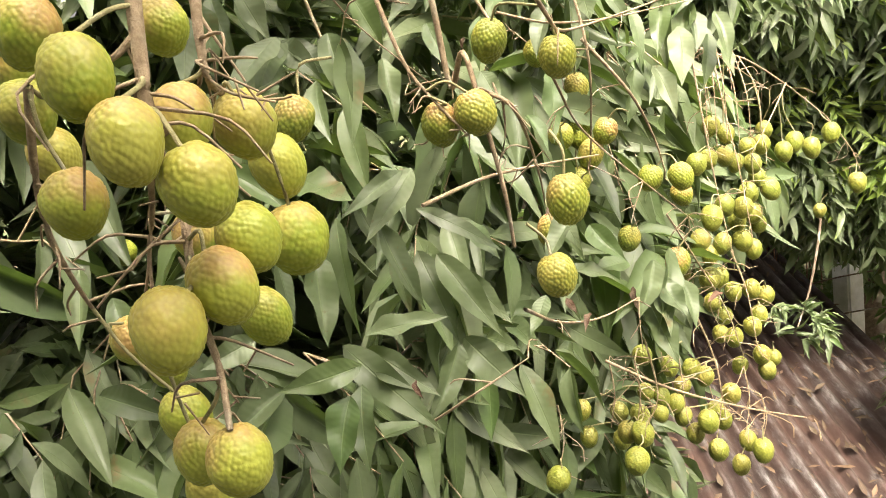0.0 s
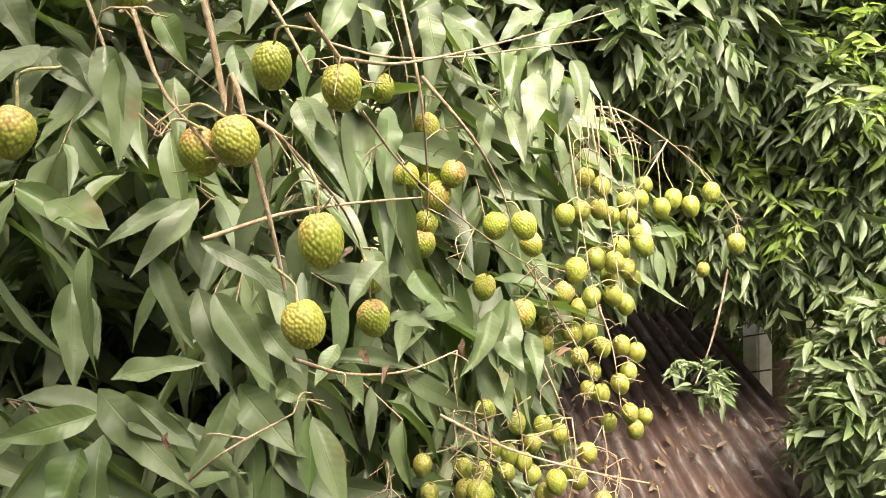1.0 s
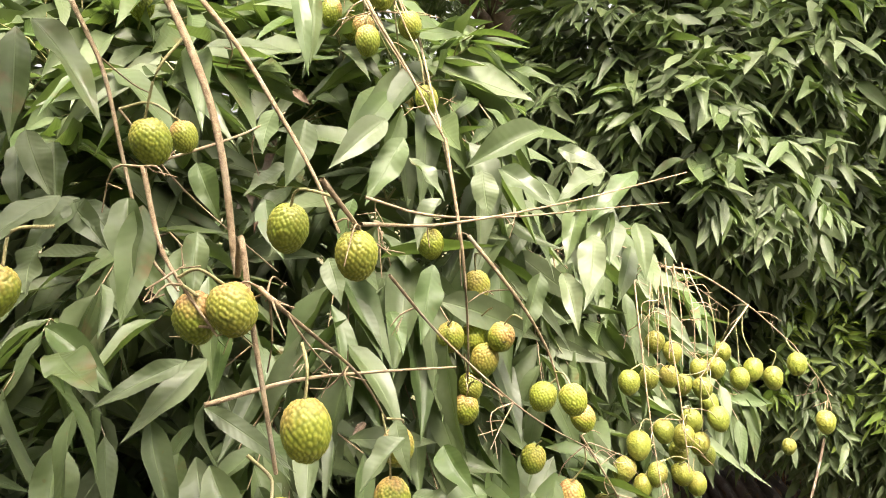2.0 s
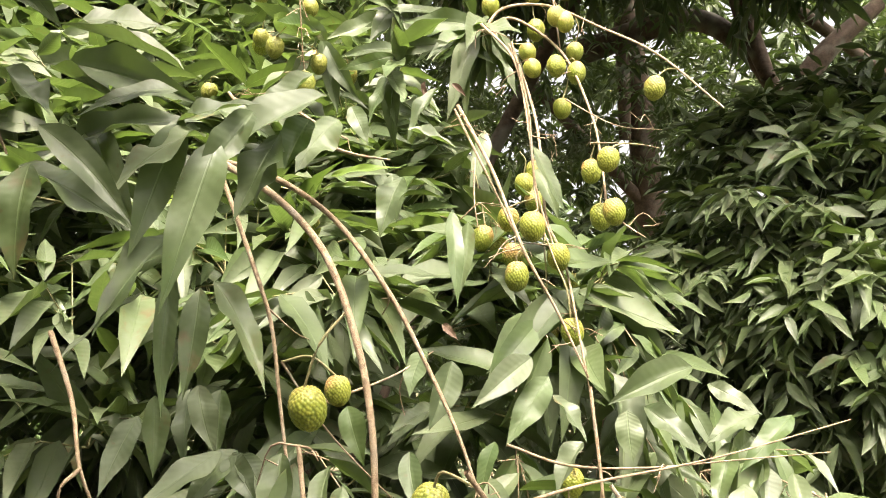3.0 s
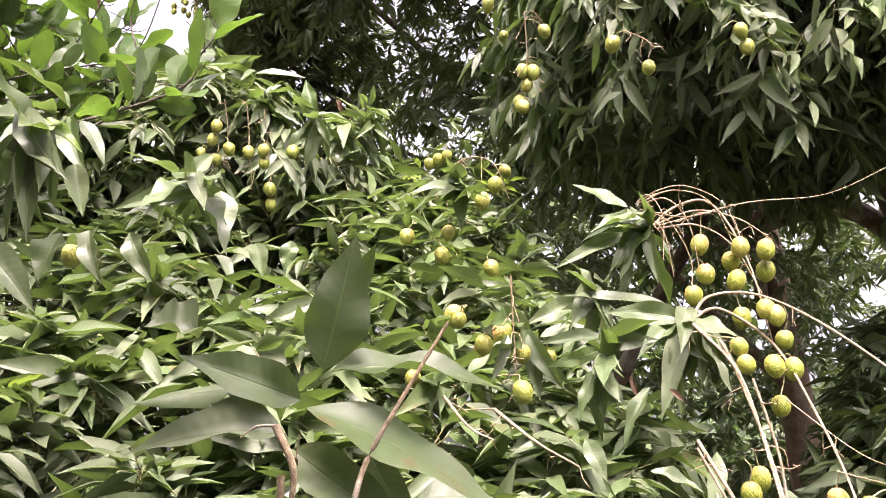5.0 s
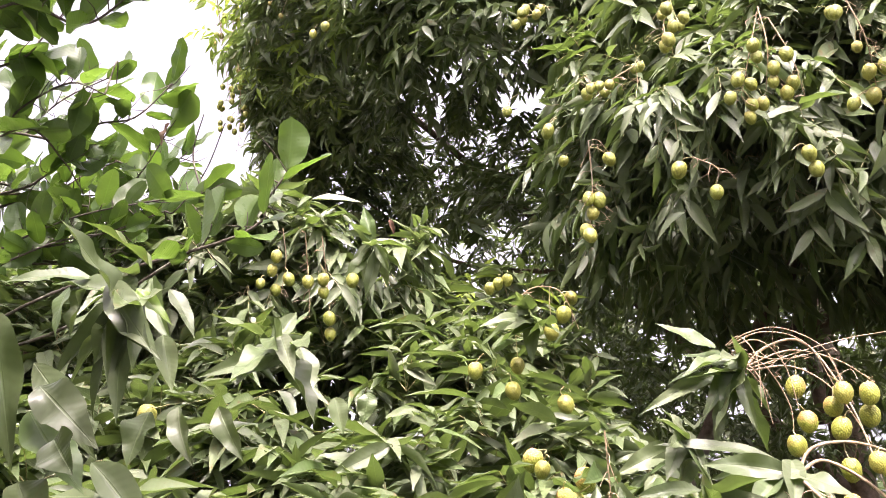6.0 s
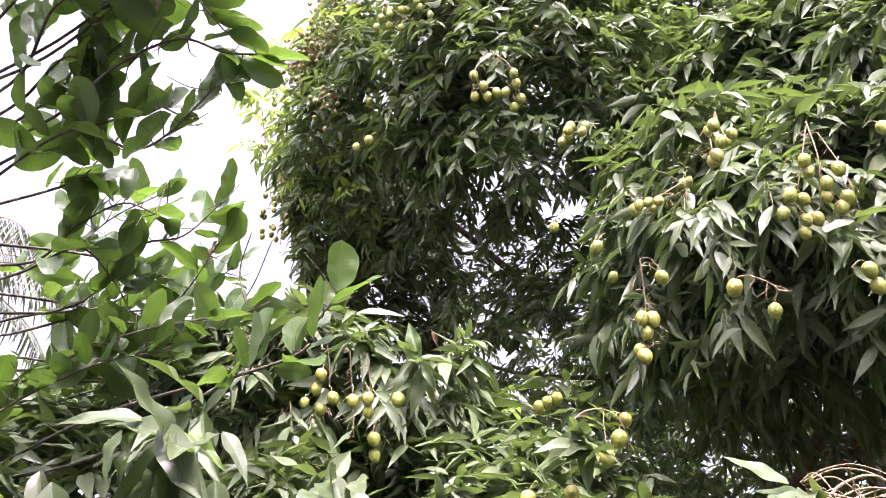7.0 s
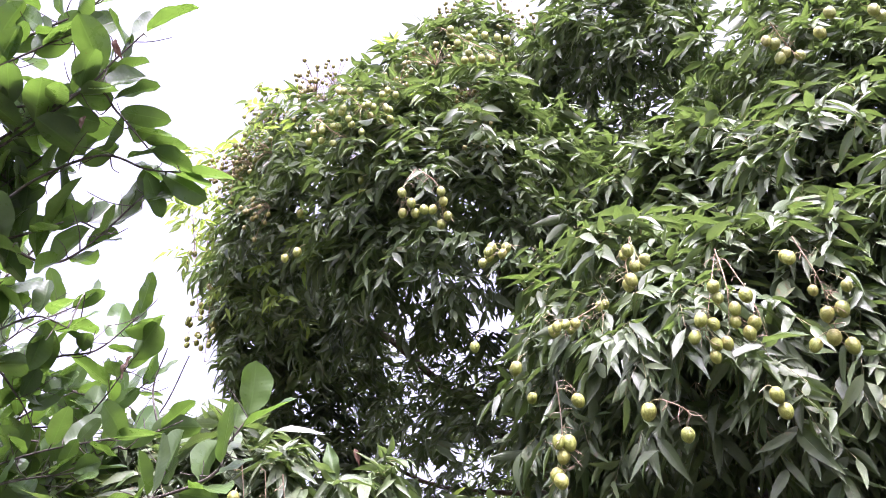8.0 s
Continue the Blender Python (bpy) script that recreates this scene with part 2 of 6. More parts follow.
def blades(base, along, normal, length, width, curl, fold, nl, nw, seed, blunt=0.0, wave=0.12):
    """Leaf blades as arrays of corners, quads and UVs, one island each. along and normal are unit vectors."""
    rng = np.random.default_rng(seed)
    n = len(base)
    along = unit(along)
    normal = unit(normal - along * np.sum(normal * along, -1, keepdims=True))
    side = np.cross(along, normal)
    s = np.linspace(0, 1, nl + 1)
    u = np.linspace(-1, 1, nw + 1)
    lance = s ** 0.80 * (1 - s) ** 1.30
    ovate = np.sqrt(np.maximum(s * (1 - s), 0)) * (1.0 + 0.25 * (s - 0.5))
    w = (1 - blunt) * lance / lance.max() + blunt * ovate / ovate.max()
    w = np.maximum(w, np.where(s < 0.5, 0.035, 0.006))
    ph = rng.uniform(0, 6.28, (n, 1, 1))
    L, Wd = length[:, None, None], width[:, None, None] * 0.5
    x = u[None, None, :] * w[None, :, None] * Wd
    y = np.broadcast_to(s[None, :, None] * L, (n, nl + 1, nw + 1))
    z = fold[:, None, None] * np.abs(x) - curl[:, None, None] * L * s[None, :, None] ** 2
    rip = rng.uniform(0.3, 1.0, (n, 1, 1)) * wave
    z = z + rip * Wd * np.abs(u)[None, None, :] * w[None, :, None] * np.sin(ph + s[None, :, None] * 13.0 + (u > 0)[None, None, :] * 1.7) * 2.0
    twist = rng.normal(0, 0.42, (n, 1, 1)) * s[None, :, None]
    z = z + x * twist
    lean = rng.normal(0, 0.085, (n, 1, 1))
    x = x + lean * L * s[None, :, None] ** 2
    v = base[:, None, None] + x[..., None] * side[:, None, None] + y[..., None] * along[:, None, None] + z[..., None] * normal[:, None, None]
    m = (nl + 1) * (nw + 1)
    i, j = np.meshgrid(np.arange(nl), np.arange(nw), indexing="ij")
    q = np.stack([i * (nw + 1) + j, i * (nw + 1) + j + 1, (i + 1) * (nw + 1) + j + 1, (i + 1) * (nw + 1) + j], -1).reshape(-1, 4)
    quads = (q[None] + np.arange(n)[:, None, None] * m).reshape(-1, 4)
    uv = np.stack(np.broadcast_arrays(u[None, :] * 0.5 + 0.5, s[:, None]), -1).reshape(-1, 2)
    return v.reshape(-1, 3), quads, np.tile(uv, (n, 1))


def sprays(rng, where, out, leaf=0.10, compounds=5, spread=0.9, pairs=3, droop=0.7, reach=0.11, slim=0.25):
    """Shoots of compound leaves that hang from points of a crown. Returns the leaflets' arrays and the leaf stalks."""
    where, out = np.repeat(where, compounds, 0), np.repeat(unit(out), compounds, 0)
    n = len(where)
    c = unit(out + rng.normal(0, spread, (n, 3)) * 0.62 + UP * 0.12)
    r = reach * rng.uniform(0.7, 1.35, n)
    sag = rng.uniform(0.15, 0.6, n) * droop
    s = unit(np.cross(c, UP + rng.normal(0, 0.15, (n, 3))))
    base, along, normal, length = [], [], [], []
    size = leaf * rng.uniform(0.8, 1.35, n)
    for k in range(2 * pairs):
        t = (0.30 + 0.70 * (k // 2 + 0.5 * (k % 2)) / (pairs - 0.5)) * np.ones(n)
        sign = 1 if k % 2 else -1
        b = where + c * (r * t)[:, None] - UP * (r * sag * t * t)[:, None]
        ang = np.radians(rng.uniform(30, 70, n))
        g = droop * rng.uniform(0.1, 1.1, n)
        d = unit(c * np.cos(ang)[:, None] + sign * s * np.sin(ang)[:, None] - UP * g[:, None])
        base.append(b), along.append(d)
        normal.append(UP + 0.45 * out + rng.normal(0, 0.55, (n, 3)))
        length.append(size * rng.uniform(0.65, 1.2, n))
    base, along, normal, length = np.concatenate(base), np.concatenate(along), np.concatenate(normal), np.concatenate(length)
    lines = np.stack([where, where + c * (r * 0.5)[:, None] - UP * (r * sag * 0.25)[:, None], where + c * r[:, None] - UP * (r * sag)[:, None]], 1)
    return dict(base=base, along=along, normal=unit(normal), length=length, width=length * slim * rng.uniform(0.85, 1.2, len(length))), lines


def crown_mesh(name, rng, where, out, nl=5, nw=2, seed=1, keep=None, **kw):
    a, lines = sprays(rng, where, out, **kw)
    if keep is not None:
        ok = keep(a["base"])
        a = {k: v[ok] for k, v in a.items()}
    n = len(a["base"])
    v, q, uv = blades(a["base"], a["along"], a["normal"], a["length"], a["width"], rng.uniform(-0.05, 0.45, n), rng.uniform(0.15, 1.0, n), nl, nw, seed)
    return mesh_of(name, v, q, uv), lines


def twig_mesh(name, lines, r0=0.0016, r1=0.0008, sides=3):
    tubes = Tubes()
    for l in lines:
        tubes.rod(l, r0, r1, sides, 1)
    return tubes.mesh(name)


def shell(rng, n, centre, radii, rough=0.12, depth=0.25, toward=None, cut=-0.2):
    """Points near the skin of a lobe of a crown, and their outward ways."""
    d = unit(rng.normal(0, 1, (n * 4, 3)))
    if toward is not None:
        d = d[d @ unit(toward) > cut]
    d = d[:n]
    bump = np.array([noise.noise(Vector(p * 2.3 + centre)) for p in d]) * rough * 2
    r = 1 + bump - depth * rng.random(len(d)) ** 1.5
    return np.asarray(centre) + d * np.asarray(radii) * r[:, None], unit(d / np.asarray(radii))


# one knobbly fruit, fine and coarse
def fruit_mesh(name, around, up, knobs, seed, height=0.0350, width=0.0300, proud=0.046):
    rng = np.random.default_rng(seed)
    a = np.linspace(0, 2 * np.pi, around, endpoint=False)
    b = np.linspace(0, np.pi, up + 1)[1:-1]
    d = np.stack([np.sin(b)[:, None] * np.cos(a), np.sin(b)[:, None] * np.sin(a), np.broadcast_to(np.cos(b)[:, None], (up - 1, around))], -1).reshape(-1, 3)
    d = np.vstack([d, (0, 0, 1.0), (0, 0, -1.0)])
    r = np.ones(len(d))
    if knobs:
        i = np.arange(knobs) + 0.5
        fz = 1 - 2 * i / knobs
        fa = i * 2.39996 + rng.uniform(0, 6)
        dots = np.stack([np.sqrt(1 - fz * fz) * np.cos(fa), np.sqrt(1 - fz * fz) * np.sin(fa), fz], -1) + rng.normal(0, 0.034, (knobs, 3))
        near = np.arccos(np.clip(d @ unit(dots).T, -1, 1)).min(1)
        gap = math.sqrt(4 * np.pi / knobs)
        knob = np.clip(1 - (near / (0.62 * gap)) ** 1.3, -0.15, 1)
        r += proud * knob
    lump = np.array([noise.noise(Vector(p * 1.4 + np.array((seed * 3.1, 0, 0)))) for p in d])
    r += 0.05 * lump
    p = d * r[:, None] * np.array((width / 2, width / 2, height / 2))
    p[:, :2] *= (1 + 0.07 * d[:, 2:3])
    p[:, 2] -= 0.0015 * np.exp(-((1 - d[:, 2]) / 0.03))
    k = np.arange(up - 2)[:, None] * around
    j = np.arange(around)[None]
    jj = (j + 1) % around
    q = np.stack([k + j, k + around + j, k + around + jj, k + jj], -1).reshape(-1, 4)
    top, end, last = len(d) - 2, len(d) - 1, (up - 2) * around
    tri = [(top, int(x), int((x + 1) % around)) for x in range(around)] + [(end, last + int((x + 1) % around), last + int(x)) for x in range(around)]
    me = mesh_of(name, p, q, None, tri)
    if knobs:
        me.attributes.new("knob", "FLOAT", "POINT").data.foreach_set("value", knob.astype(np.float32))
    return me


fine_fruit = [fruit_mesh("fruit", 150, 100, 330, k, 0.0350 * (1 + 0.04 * (k % 3 - 1)), 0.0280 + 0.0010 * (k % 2)) for k in range(5)]
small_fruit = [fruit_mesh("fruit", 64, 42, 250, 20 + k, 0.0345 + 0.001 * (k % 3), 0.0275 + 0.001 * (k % 2)) for k in range(4)]
full_fruit = [fruit_mesh("fruit", 150, 100, 420, 40 + k, 0.0355 * (1 + 0.04 * (k % 3 - 1)), 0.0290 + 0.0010 * (k % 2), 0.026) for k in range(5)]
for me in fine_fruit:
    me.materials.append(mat_fruit)
for me in full_fruit:
    me.materials.append(mat_fruit_full)
for me in small_fruit:
    me.materials.append(mat_fruit_far)


def bearing_branch(tree, label, stalks, fruits, fine=False, seed=0, full=False):
    """A branch with its stalks as one mesh; its fruits and single leaves hang from it as sub-parts.
    stalks: (thickness, points); fruits: x, y, z, size."""
    rng = np.random.default_rng(seed)
    origin = under(tree)
    mat = mat_stalk
    lines, bodies = [], []
    for thick, pts in stalks:
        tubes = Tubes()
        lines.append(tubes.rod(pts, thick, thick * 0.42, 7, 6))
        bodies.append(part("branch", tubes.mesh("branch", origin), mat, tree, label))
    points = np.vstack(lines)
    owner = np.concatenate([np.full(len(l), k) for k, l in enumerate(lines)])
    for x, y, z, size in fruits:
        c = np.array((x, y, z))
        gap = points - c
        dist = 1.8 * np.linalg.norm(gap[:, :2], axis=1) + 0.7 * np.abs(gap[:, 2]) + 3.0 * np.maximum(0, 0.02 - gap[:, 2])
        k = int(dist.argmin())
        start = points[k] if dist[k] < 0.12 else c + unit(unit(gap[k]) + np.array((0, 0, 0.6)) + rng.normal(0, 0.2, 3)) * rng.uniform(0.034, 0.05)
        axis = unit(UP + 0.35 * unit(start - c) + rng.normal(0, 0.16, 3))
        head = c + axis * 0.0160 * size
        mid = (start + head) / 2 + rng.normal(0, 0.004, 3) + np.array((0, 0, 0.004))
        tubes = Tubes()
        tubes.rod([start, mid, head], 0.0011, 0.0010, 5, 4)
        part("fruit_stem", tubes.mesh("fruit_stem", origin), mat_green_stalk, bodies[owner[k]])
        rot = Vector(axis).to_track_quat("Z", "Y").to_matrix().to_4x4() @ Matrix.Rotation(rng.uniform(0, 6.28), 4, "Z")
        pool = full_fruit if full else fine_fruit if fine else small_fruit
        me = pool[int(rng.integers(len(pool)))]
        part("fruit", me, None, bodies[owner[k]], at=Matrix.Translation(c - origin) @ rot @ Matrix.Diagonal((size, size, size, 1)))
    # bare side twigs left by fallen fruits
    tubes = Tubes()
    for k in range(int(1.6 * len(fruits)) + 3):
        a = points[int(rng.integers(len(points)))]
        way = unit(np.array((rng.normal(0, 0.8), rng.normal(0, 0.8), rng.uniform(-1.1, 0.1))))
        far = rng.uniform(0.018, 0.055)
        b = a + way * far
        tubes.rod([a, (a + b) / 2 + rng.normal(0, 0.12, 3) * far + UP * 0.1 * far, b], 0.0009, 0.0005, 4, 3)
        for side in range(int(rng.integers(0, 3))):
            s = a + way * far * rng.uniform(0.4, 0.9)
            tubes.rod([s, s + unit(way + rng.normal(0, 0.8, 3)) * rng.uniform(0.008, 0.02)], 0.0006, 0.0004, 4, 2)
    part("side_twig", tubes.mesh("side_twig", origin), mat, bodies[0], kind="stuff")
    return bodies[0]


def single_leaf(parent, origin, l, mat, seed, name="leaf", blunt=0.0, label="", broad=0.8):
    """One leaf from its base to its tip: x, y, z, x, y, z, width, curl, turn in degrees."""
    b, t = np.array(l[0:3], float), np.array(l[3:6], float)
    width, curl, turn = broad * l[6], l[7] * (0.6 + 0.35 * (seed * 53 % 7)), l[8] + 9 * (seed * 29 % 7 - 3)
    d = t - b
    length = float(np.linalg.norm(d))
    d = d / length
    n = np.array((0.15, -0.75, 0.65))
    n = unit(n - d * (n @ d))
    s = np.cross(d, n)
    a = radians(turn)
    n = n * math.cos(a) + s * math.sin(a)
    # a curled blade is laid so that its tip still ends at t
    d2 = unit(d + n * curl)
    one = np.ones(1)
    v, q, uv = blades((b - origin)[None], d2[None], n[None], one * length, one * width, one * curl, one * (0.15 + 0.75 * ((seed * 37) % 10) / 10), 16, 6, seed, blunt, 0.2)
    return part(name, mesh_of("leaf", v, q, uv), mat, parent, label)


def hang_leaves(body, mat, rows, seed, broad=0.8):
    """Single leaves of a branch, each an object of its own."""
    for k, row in enumerate(rows):
        single_leaf(body, under(body), row, mat, seed + k, broad=broad)



def rosette(body, mat, base, toward, count, seed, length=0.105, spread=0.7, broad=1.0):
    """A whorl of leaves that droop round the end of a shoot."""
    rng = np.random.default_rng(seed)
    for k in range(count):
        b = np.array(base) + rng.normal(0, 0.012, 3)
        d = unit(np.array(toward) + rng.normal(0, spread, 3) - UP * 0.15)
        far = length * rng.uniform(0.75, 1.2)
        t = b + d * far - UP * 0.25 * far * rng.random()
        single_leaf(body, under(body), (*b, *t, far * rng.uniform(0.27, 0.34), 0.1, rng.uniform(-35, 35)), mat, seed + k, broad=broad)

# ---- ground ----
ground_noise = Nodes("soil")
gp = ground_noise.add("ShaderNodeNewGeometry").outputs["Position"]
soil = ground_noise.ramp(ground_noise.noise(3.0, 6.0, 0.65, gp), (0.3, (0.06, 0.045, 0.03)), (0.7, (0.16, 0.12, 0.08)))
soil = ground_noise.mix(ground_noise.grey(ground_noise.noise(0.7, 4.0, 0.6, gp), 0.45, 0.65), soil, (0.06, 0.08, 0.03))
ground_noise.finish(soil, 0.95, 0.2)
ground_noise.bump(ground_noise.noise(14.0, 6.0, 0.7, gp), 0.8, 0.03)


def build_ground():
    k = np.concatenate([-np.geomspace(900, 8, 10), np.linspace(-6, 6, 13), np.geomspace(8, 900, 10)])
    x, y = np.meshgrid(k, k)
    z = np.array([0.06 * noise.noise(Vector((a * 0.4, b * 0.4, 0))) if abs(a) < 30 and abs(b) < 30 else 0 for a, b in zip(x.ravel(), y.ravel())])
    n = len(k)
    i, j = np.meshgrid(np.arange(n - 1), np.arange(n - 1), indexing="ij")
    q = np.stack([i * n + j, i * n + j + 1, (i + 1) * n + j + 1, (i + 1) * n + j], -1).reshape(-1, 4)
    ob = part("ground", mesh_of("ground", np.stack([x.ravel(), y.ravel(), z], -1), q), ground_noise.mat, None, kind="structure")
    tagged(ob, "brown garden soil with patches of weeds", "ground")


build_ground()

# ---- shed with a rusty corrugated roof ----
rust = Nodes("rusty_sheet")
rp = rust.add("ShaderNodeNewGeometry").outputs["Position"]
rv = rust.add("ShaderNodeVectorMath", operation="MULTIPLY")
rust.wire(rp, rv.inputs[0])
rv.inputs[1].default_value = (1.0, 0.25, 1.0)
rx = rust.add("ShaderNodeSeparateXYZ")
rust.wire(rp, rx.inputs[0])
# crest follows the corrugation: lighter colour on ridges, darker in troughs
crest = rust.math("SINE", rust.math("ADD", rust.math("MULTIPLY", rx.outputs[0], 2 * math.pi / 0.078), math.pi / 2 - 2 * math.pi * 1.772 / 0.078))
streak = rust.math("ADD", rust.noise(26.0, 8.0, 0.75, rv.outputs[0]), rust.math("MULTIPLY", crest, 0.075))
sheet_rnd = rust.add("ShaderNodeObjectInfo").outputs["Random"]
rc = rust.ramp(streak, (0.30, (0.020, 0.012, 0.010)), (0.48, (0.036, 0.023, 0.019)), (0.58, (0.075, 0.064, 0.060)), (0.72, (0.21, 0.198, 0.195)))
rc = rust.mix(rust.grey(rust.noise(2.2, 4.0, 0.6, rp), 0.40, 0.60), rc, rust.mix(0.7, rc, (0.060, 0.031, 0.023)))
rc = rust.mix(rust.grey(sheet_rnd, 0.0, 1.0, 0.0, 0.3), rc, (0.10, 0.06, 0.048))
rust.finish(rc, rust.grey(streak, 0.3, 0.7, 0.75, 0.5), 0.4)
rust.bump(rust.noise(120.0, 4.0, 0.6, rp), 0.4, 0.002)

plaster = Nodes("old_concrete")
cp = plaster.add("ShaderNodeNewGeometry").outputs["Position"]
cc = plaster.ramp(plaster.noise(11.0, 6.0, 0.7, cp), (0.3, (0.26, 0.26, 0.25)), (0.7, (0.45, 0.45, 0.44)))
cc = plaster.mix(plaster.grey(plaster.noise(3.0, 4.0, 0.6, cp), 0.5, 0.7, 0.0, 0.5), cc, (0.16, 0.15, 0.12))
plaster.finish(cc, 0.9, 0.3)
plaster.bump(plaster.noise(70.0, 5.0, 0.7, cp), 0.5, 0.003)

pale = Nodes("pale_concrete")
pp = pale.add("ShaderNodeNewGeometry").outputs["Position"]
pc = pale.ramp(pale.noise(14.0, 6.0, 0.7, pp), (0.3, (0.46, 0.46, 0.45)), (0.7, (0.66, 0.66, 0.65)))
pc = pale.mix(pale.grey(pale.noise(4.0, 4.0, 0.6, pp), 0.52, 0.7, 0.0, 0.5), pc, (0.28, 0.27, 0.24))
pale.finish(pc, 0.9, 0.3)
pale.bump(pale.noise(70.0, 5.0, 0.7, pp), 0.5, 0.003)

SHED = Vector((0.6, 3.55, 0.0))


def roof_z(x, y):
    return 2.319 - 0.017 * (x - 1.772) + 0.088 * (y - 3.49)


def build_shed():
    shed = thing("shed", SHED, "low garden shed with a rusty corrugated metal roof", "shed")
    o = np.array(SHED)
    pitch, rng = 0.078, np.random.default_rng(5)
    x1 = 1.772
    for k in range(4):
        xa, xb = x1 - 0.66 * (k + 1) - 0.05, x1 - 0.66 * k
        xs = np.arange(xa, xb, pitch / 8)
        tilt, lift = rng.normal(0, 0.006), 0.006 * (k % 2)
        ya, yb = 1.84 + rng.uniform(-0.05, 0.05), 5.09 + rng.uniform(-0.06, 0.06)
        ys = np.linspace(ya, yb, 14)
        X, Y = np.meshgrid(xs, ys)
        Z = roof_z(X, Y) + 0.017 * np.cos(2 * np.pi * (X - x1) / pitch) + lift + tilt * (X - xa) + 0.008 * np.array([noise.noise(Vector((a * 1.7, b * 1.7, k))) for a, b in zip(X.ravel(), Y.ravel())]).reshape(X.shape)
        n, m = X.shape
        i, j = np.meshgrid(np.arange(n - 1), np.arange(m - 1), indexing="ij")
        q = np.stack([i * m + j, i * m + j + 1, (i + 1) * m + j + 1, (i + 1) * m + j], -1).reshape(-1, 4)
        low = np.stack([X.ravel(), Y.ravel(), Z.ravel()], -1)
        v = np.vstack([low, low - np.array((0, 0, 0.0012))])
        rim = [(a, a + 1, n * m + a + 1, n * m + a) for a in range(m - 1)]
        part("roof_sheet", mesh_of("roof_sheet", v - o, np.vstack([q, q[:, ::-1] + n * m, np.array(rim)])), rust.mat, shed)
    for y in (2.04, 3.49, 4.89):
        bm = bmesh.new()
        bmesh.ops.create_cube(bm, size=1, matrix=Matrix.Translation((0.4 - o[0], y - o[1], roof_z(0.4, y) - 0.058)) @ Matrix.Rotation(0.017, 4, "Y") @ Matrix.Diagonal((2.55, 0.05, 0.07, 1)))
        me = bpy.data.meshes.new("purlin")
        bm.to_mesh(me)
        part("purlin", me, mat_bark, shed)
    for x0, y0, sx, sy in ((0.4, 2.07, 2.4, 0.1), (0.4, 4.87, 2.4, 0.1), (-0.77, 3.47, 0.1, 2.7), (1.57, 3.47, 0.1, 2.7)):
        bm = bmesh.new()
        bmesh.ops.create_cube(bm, size=1, matrix=Matrix.Translation((x0 - o[0], y0 - o[1], 1.04)) @ Matrix.Diagonal((sx, sy, 2.08, 1)))
        me = bpy.data.meshes.new("wall")
        bm.to_mesh(me)
        part("wall", me, plaster.mat, shed)
    # dead leaves that lie on the roof
    n = 1100
    x, y = rng.uniform(-0.75, 1.74, n), rng.uniform(2.05, 5.0, n)
    a = np.where(rng.random(n) < 0.6, 1.57 + rng.normal(0, 0.3, n), rng.uniform(0, 6.28, n))
    base = np.stack([x, y, roof_z(x, y) + 0.022], -1)
    along = np.stack([np.cos(a), np.sin(a), rng.normal(0.08, 0.1, n)], -1)
    nrm = np.stack([rng.normal(0, 0.25, n), rng.normal(0, 0.25, n), np.ones(n)], -1)
    ln = rng.uniform(0.02, 0.085, n)
    v, q, uv = blades(base, along, nrm, ln, ln * rng.uniform(0.16, 0.34, n), rng.uniform(-0.2, 0.1, n), rng.uniform(0.1, 0.9, n), 4, 2, 3)
    litter = part("dead_leaves", mesh_of("dead_leaves", v, q, uv), mat_dry, None, kind="stuff")
    tagged(litter, "brown dead leaves scattered over the rusty roof", "dead leaves")


build_shed()


def build_post():
    bm = bmesh.new()
    bmesh.ops.create_cube(bm, size=1, matrix=Matrix.Translation((0, 0, 1.3)) @ Matrix.Diagonal((0.125, 0.125, 2.6, 1)))
    bmesh.ops.bevel(bm, geom=bm.edges[:], offset=0.012, segments=2, affect="EDGES")
    me = bpy.data.meshes.new("concrete_post")
    bm.to_mesh(me)
    ob = part("concrete_post", me, pale.mat, None, at=Matrix.Translation((2.035, 4.64, 0)) @ Matrix.Rotation(radians(24), 4, "Z"))
    tagged(ob, "square grey weathered concrete post beside the shed", "post")
    tubes = Tubes()
    for z in (2.17, 2.40):
        tubes.rod([(1.05, 4.71, z - 0.1), (1.6, 4.59, z - 0.05), (2.035, 4.55, z), (2.65, 4.39, z + 0.05), (3.45, 4.49, z - 0.05)], 0.005, 0.005, 5, 6)
        ob = part("wire", tubes.mesh("wire"), mat_bark, None)
        tagged(ob, "thin dark wire strung along the concrete post", "wire")
        tubes = Tubes()


build_post()


def build_dry_vine():
    """Dead roots and vines that hang in a tangle by the post."""
    rng = np.random.default_rng(19)
    vine = thing("dry_vine", (1.71, 4.93, 0.0), "tangle of dry brown hanging vines beside the post", "vine")
    o = under(vine)
    for k in range(22):
        x, y = 1.71 + rng.uniform(-0.28, 0.28), 4.93 + rng.uniform(-0.1, 0.1)
        top = 3.0 + rng.uniform(-0.1, 0.3)
        pts = [(x + rng.normal(0, 0.02), y + rng.normal(0, 0.02), z) for z in np.linspace(top, 2.0 + rng.uniform(-0.1, 0.3), 5)]
        tubes = Tubes()
        tubes.rod(pts, 0.006, 0.003, 5, 4)
        part("strand", tubes.mesh("strand", o), mat_rootlet, vine)


mat_rootlet = bark_material("dry_root", (0.12, 0.06, 0.035), (0.26, 0.14, 0.08), 90.0)
build_dry_vine()

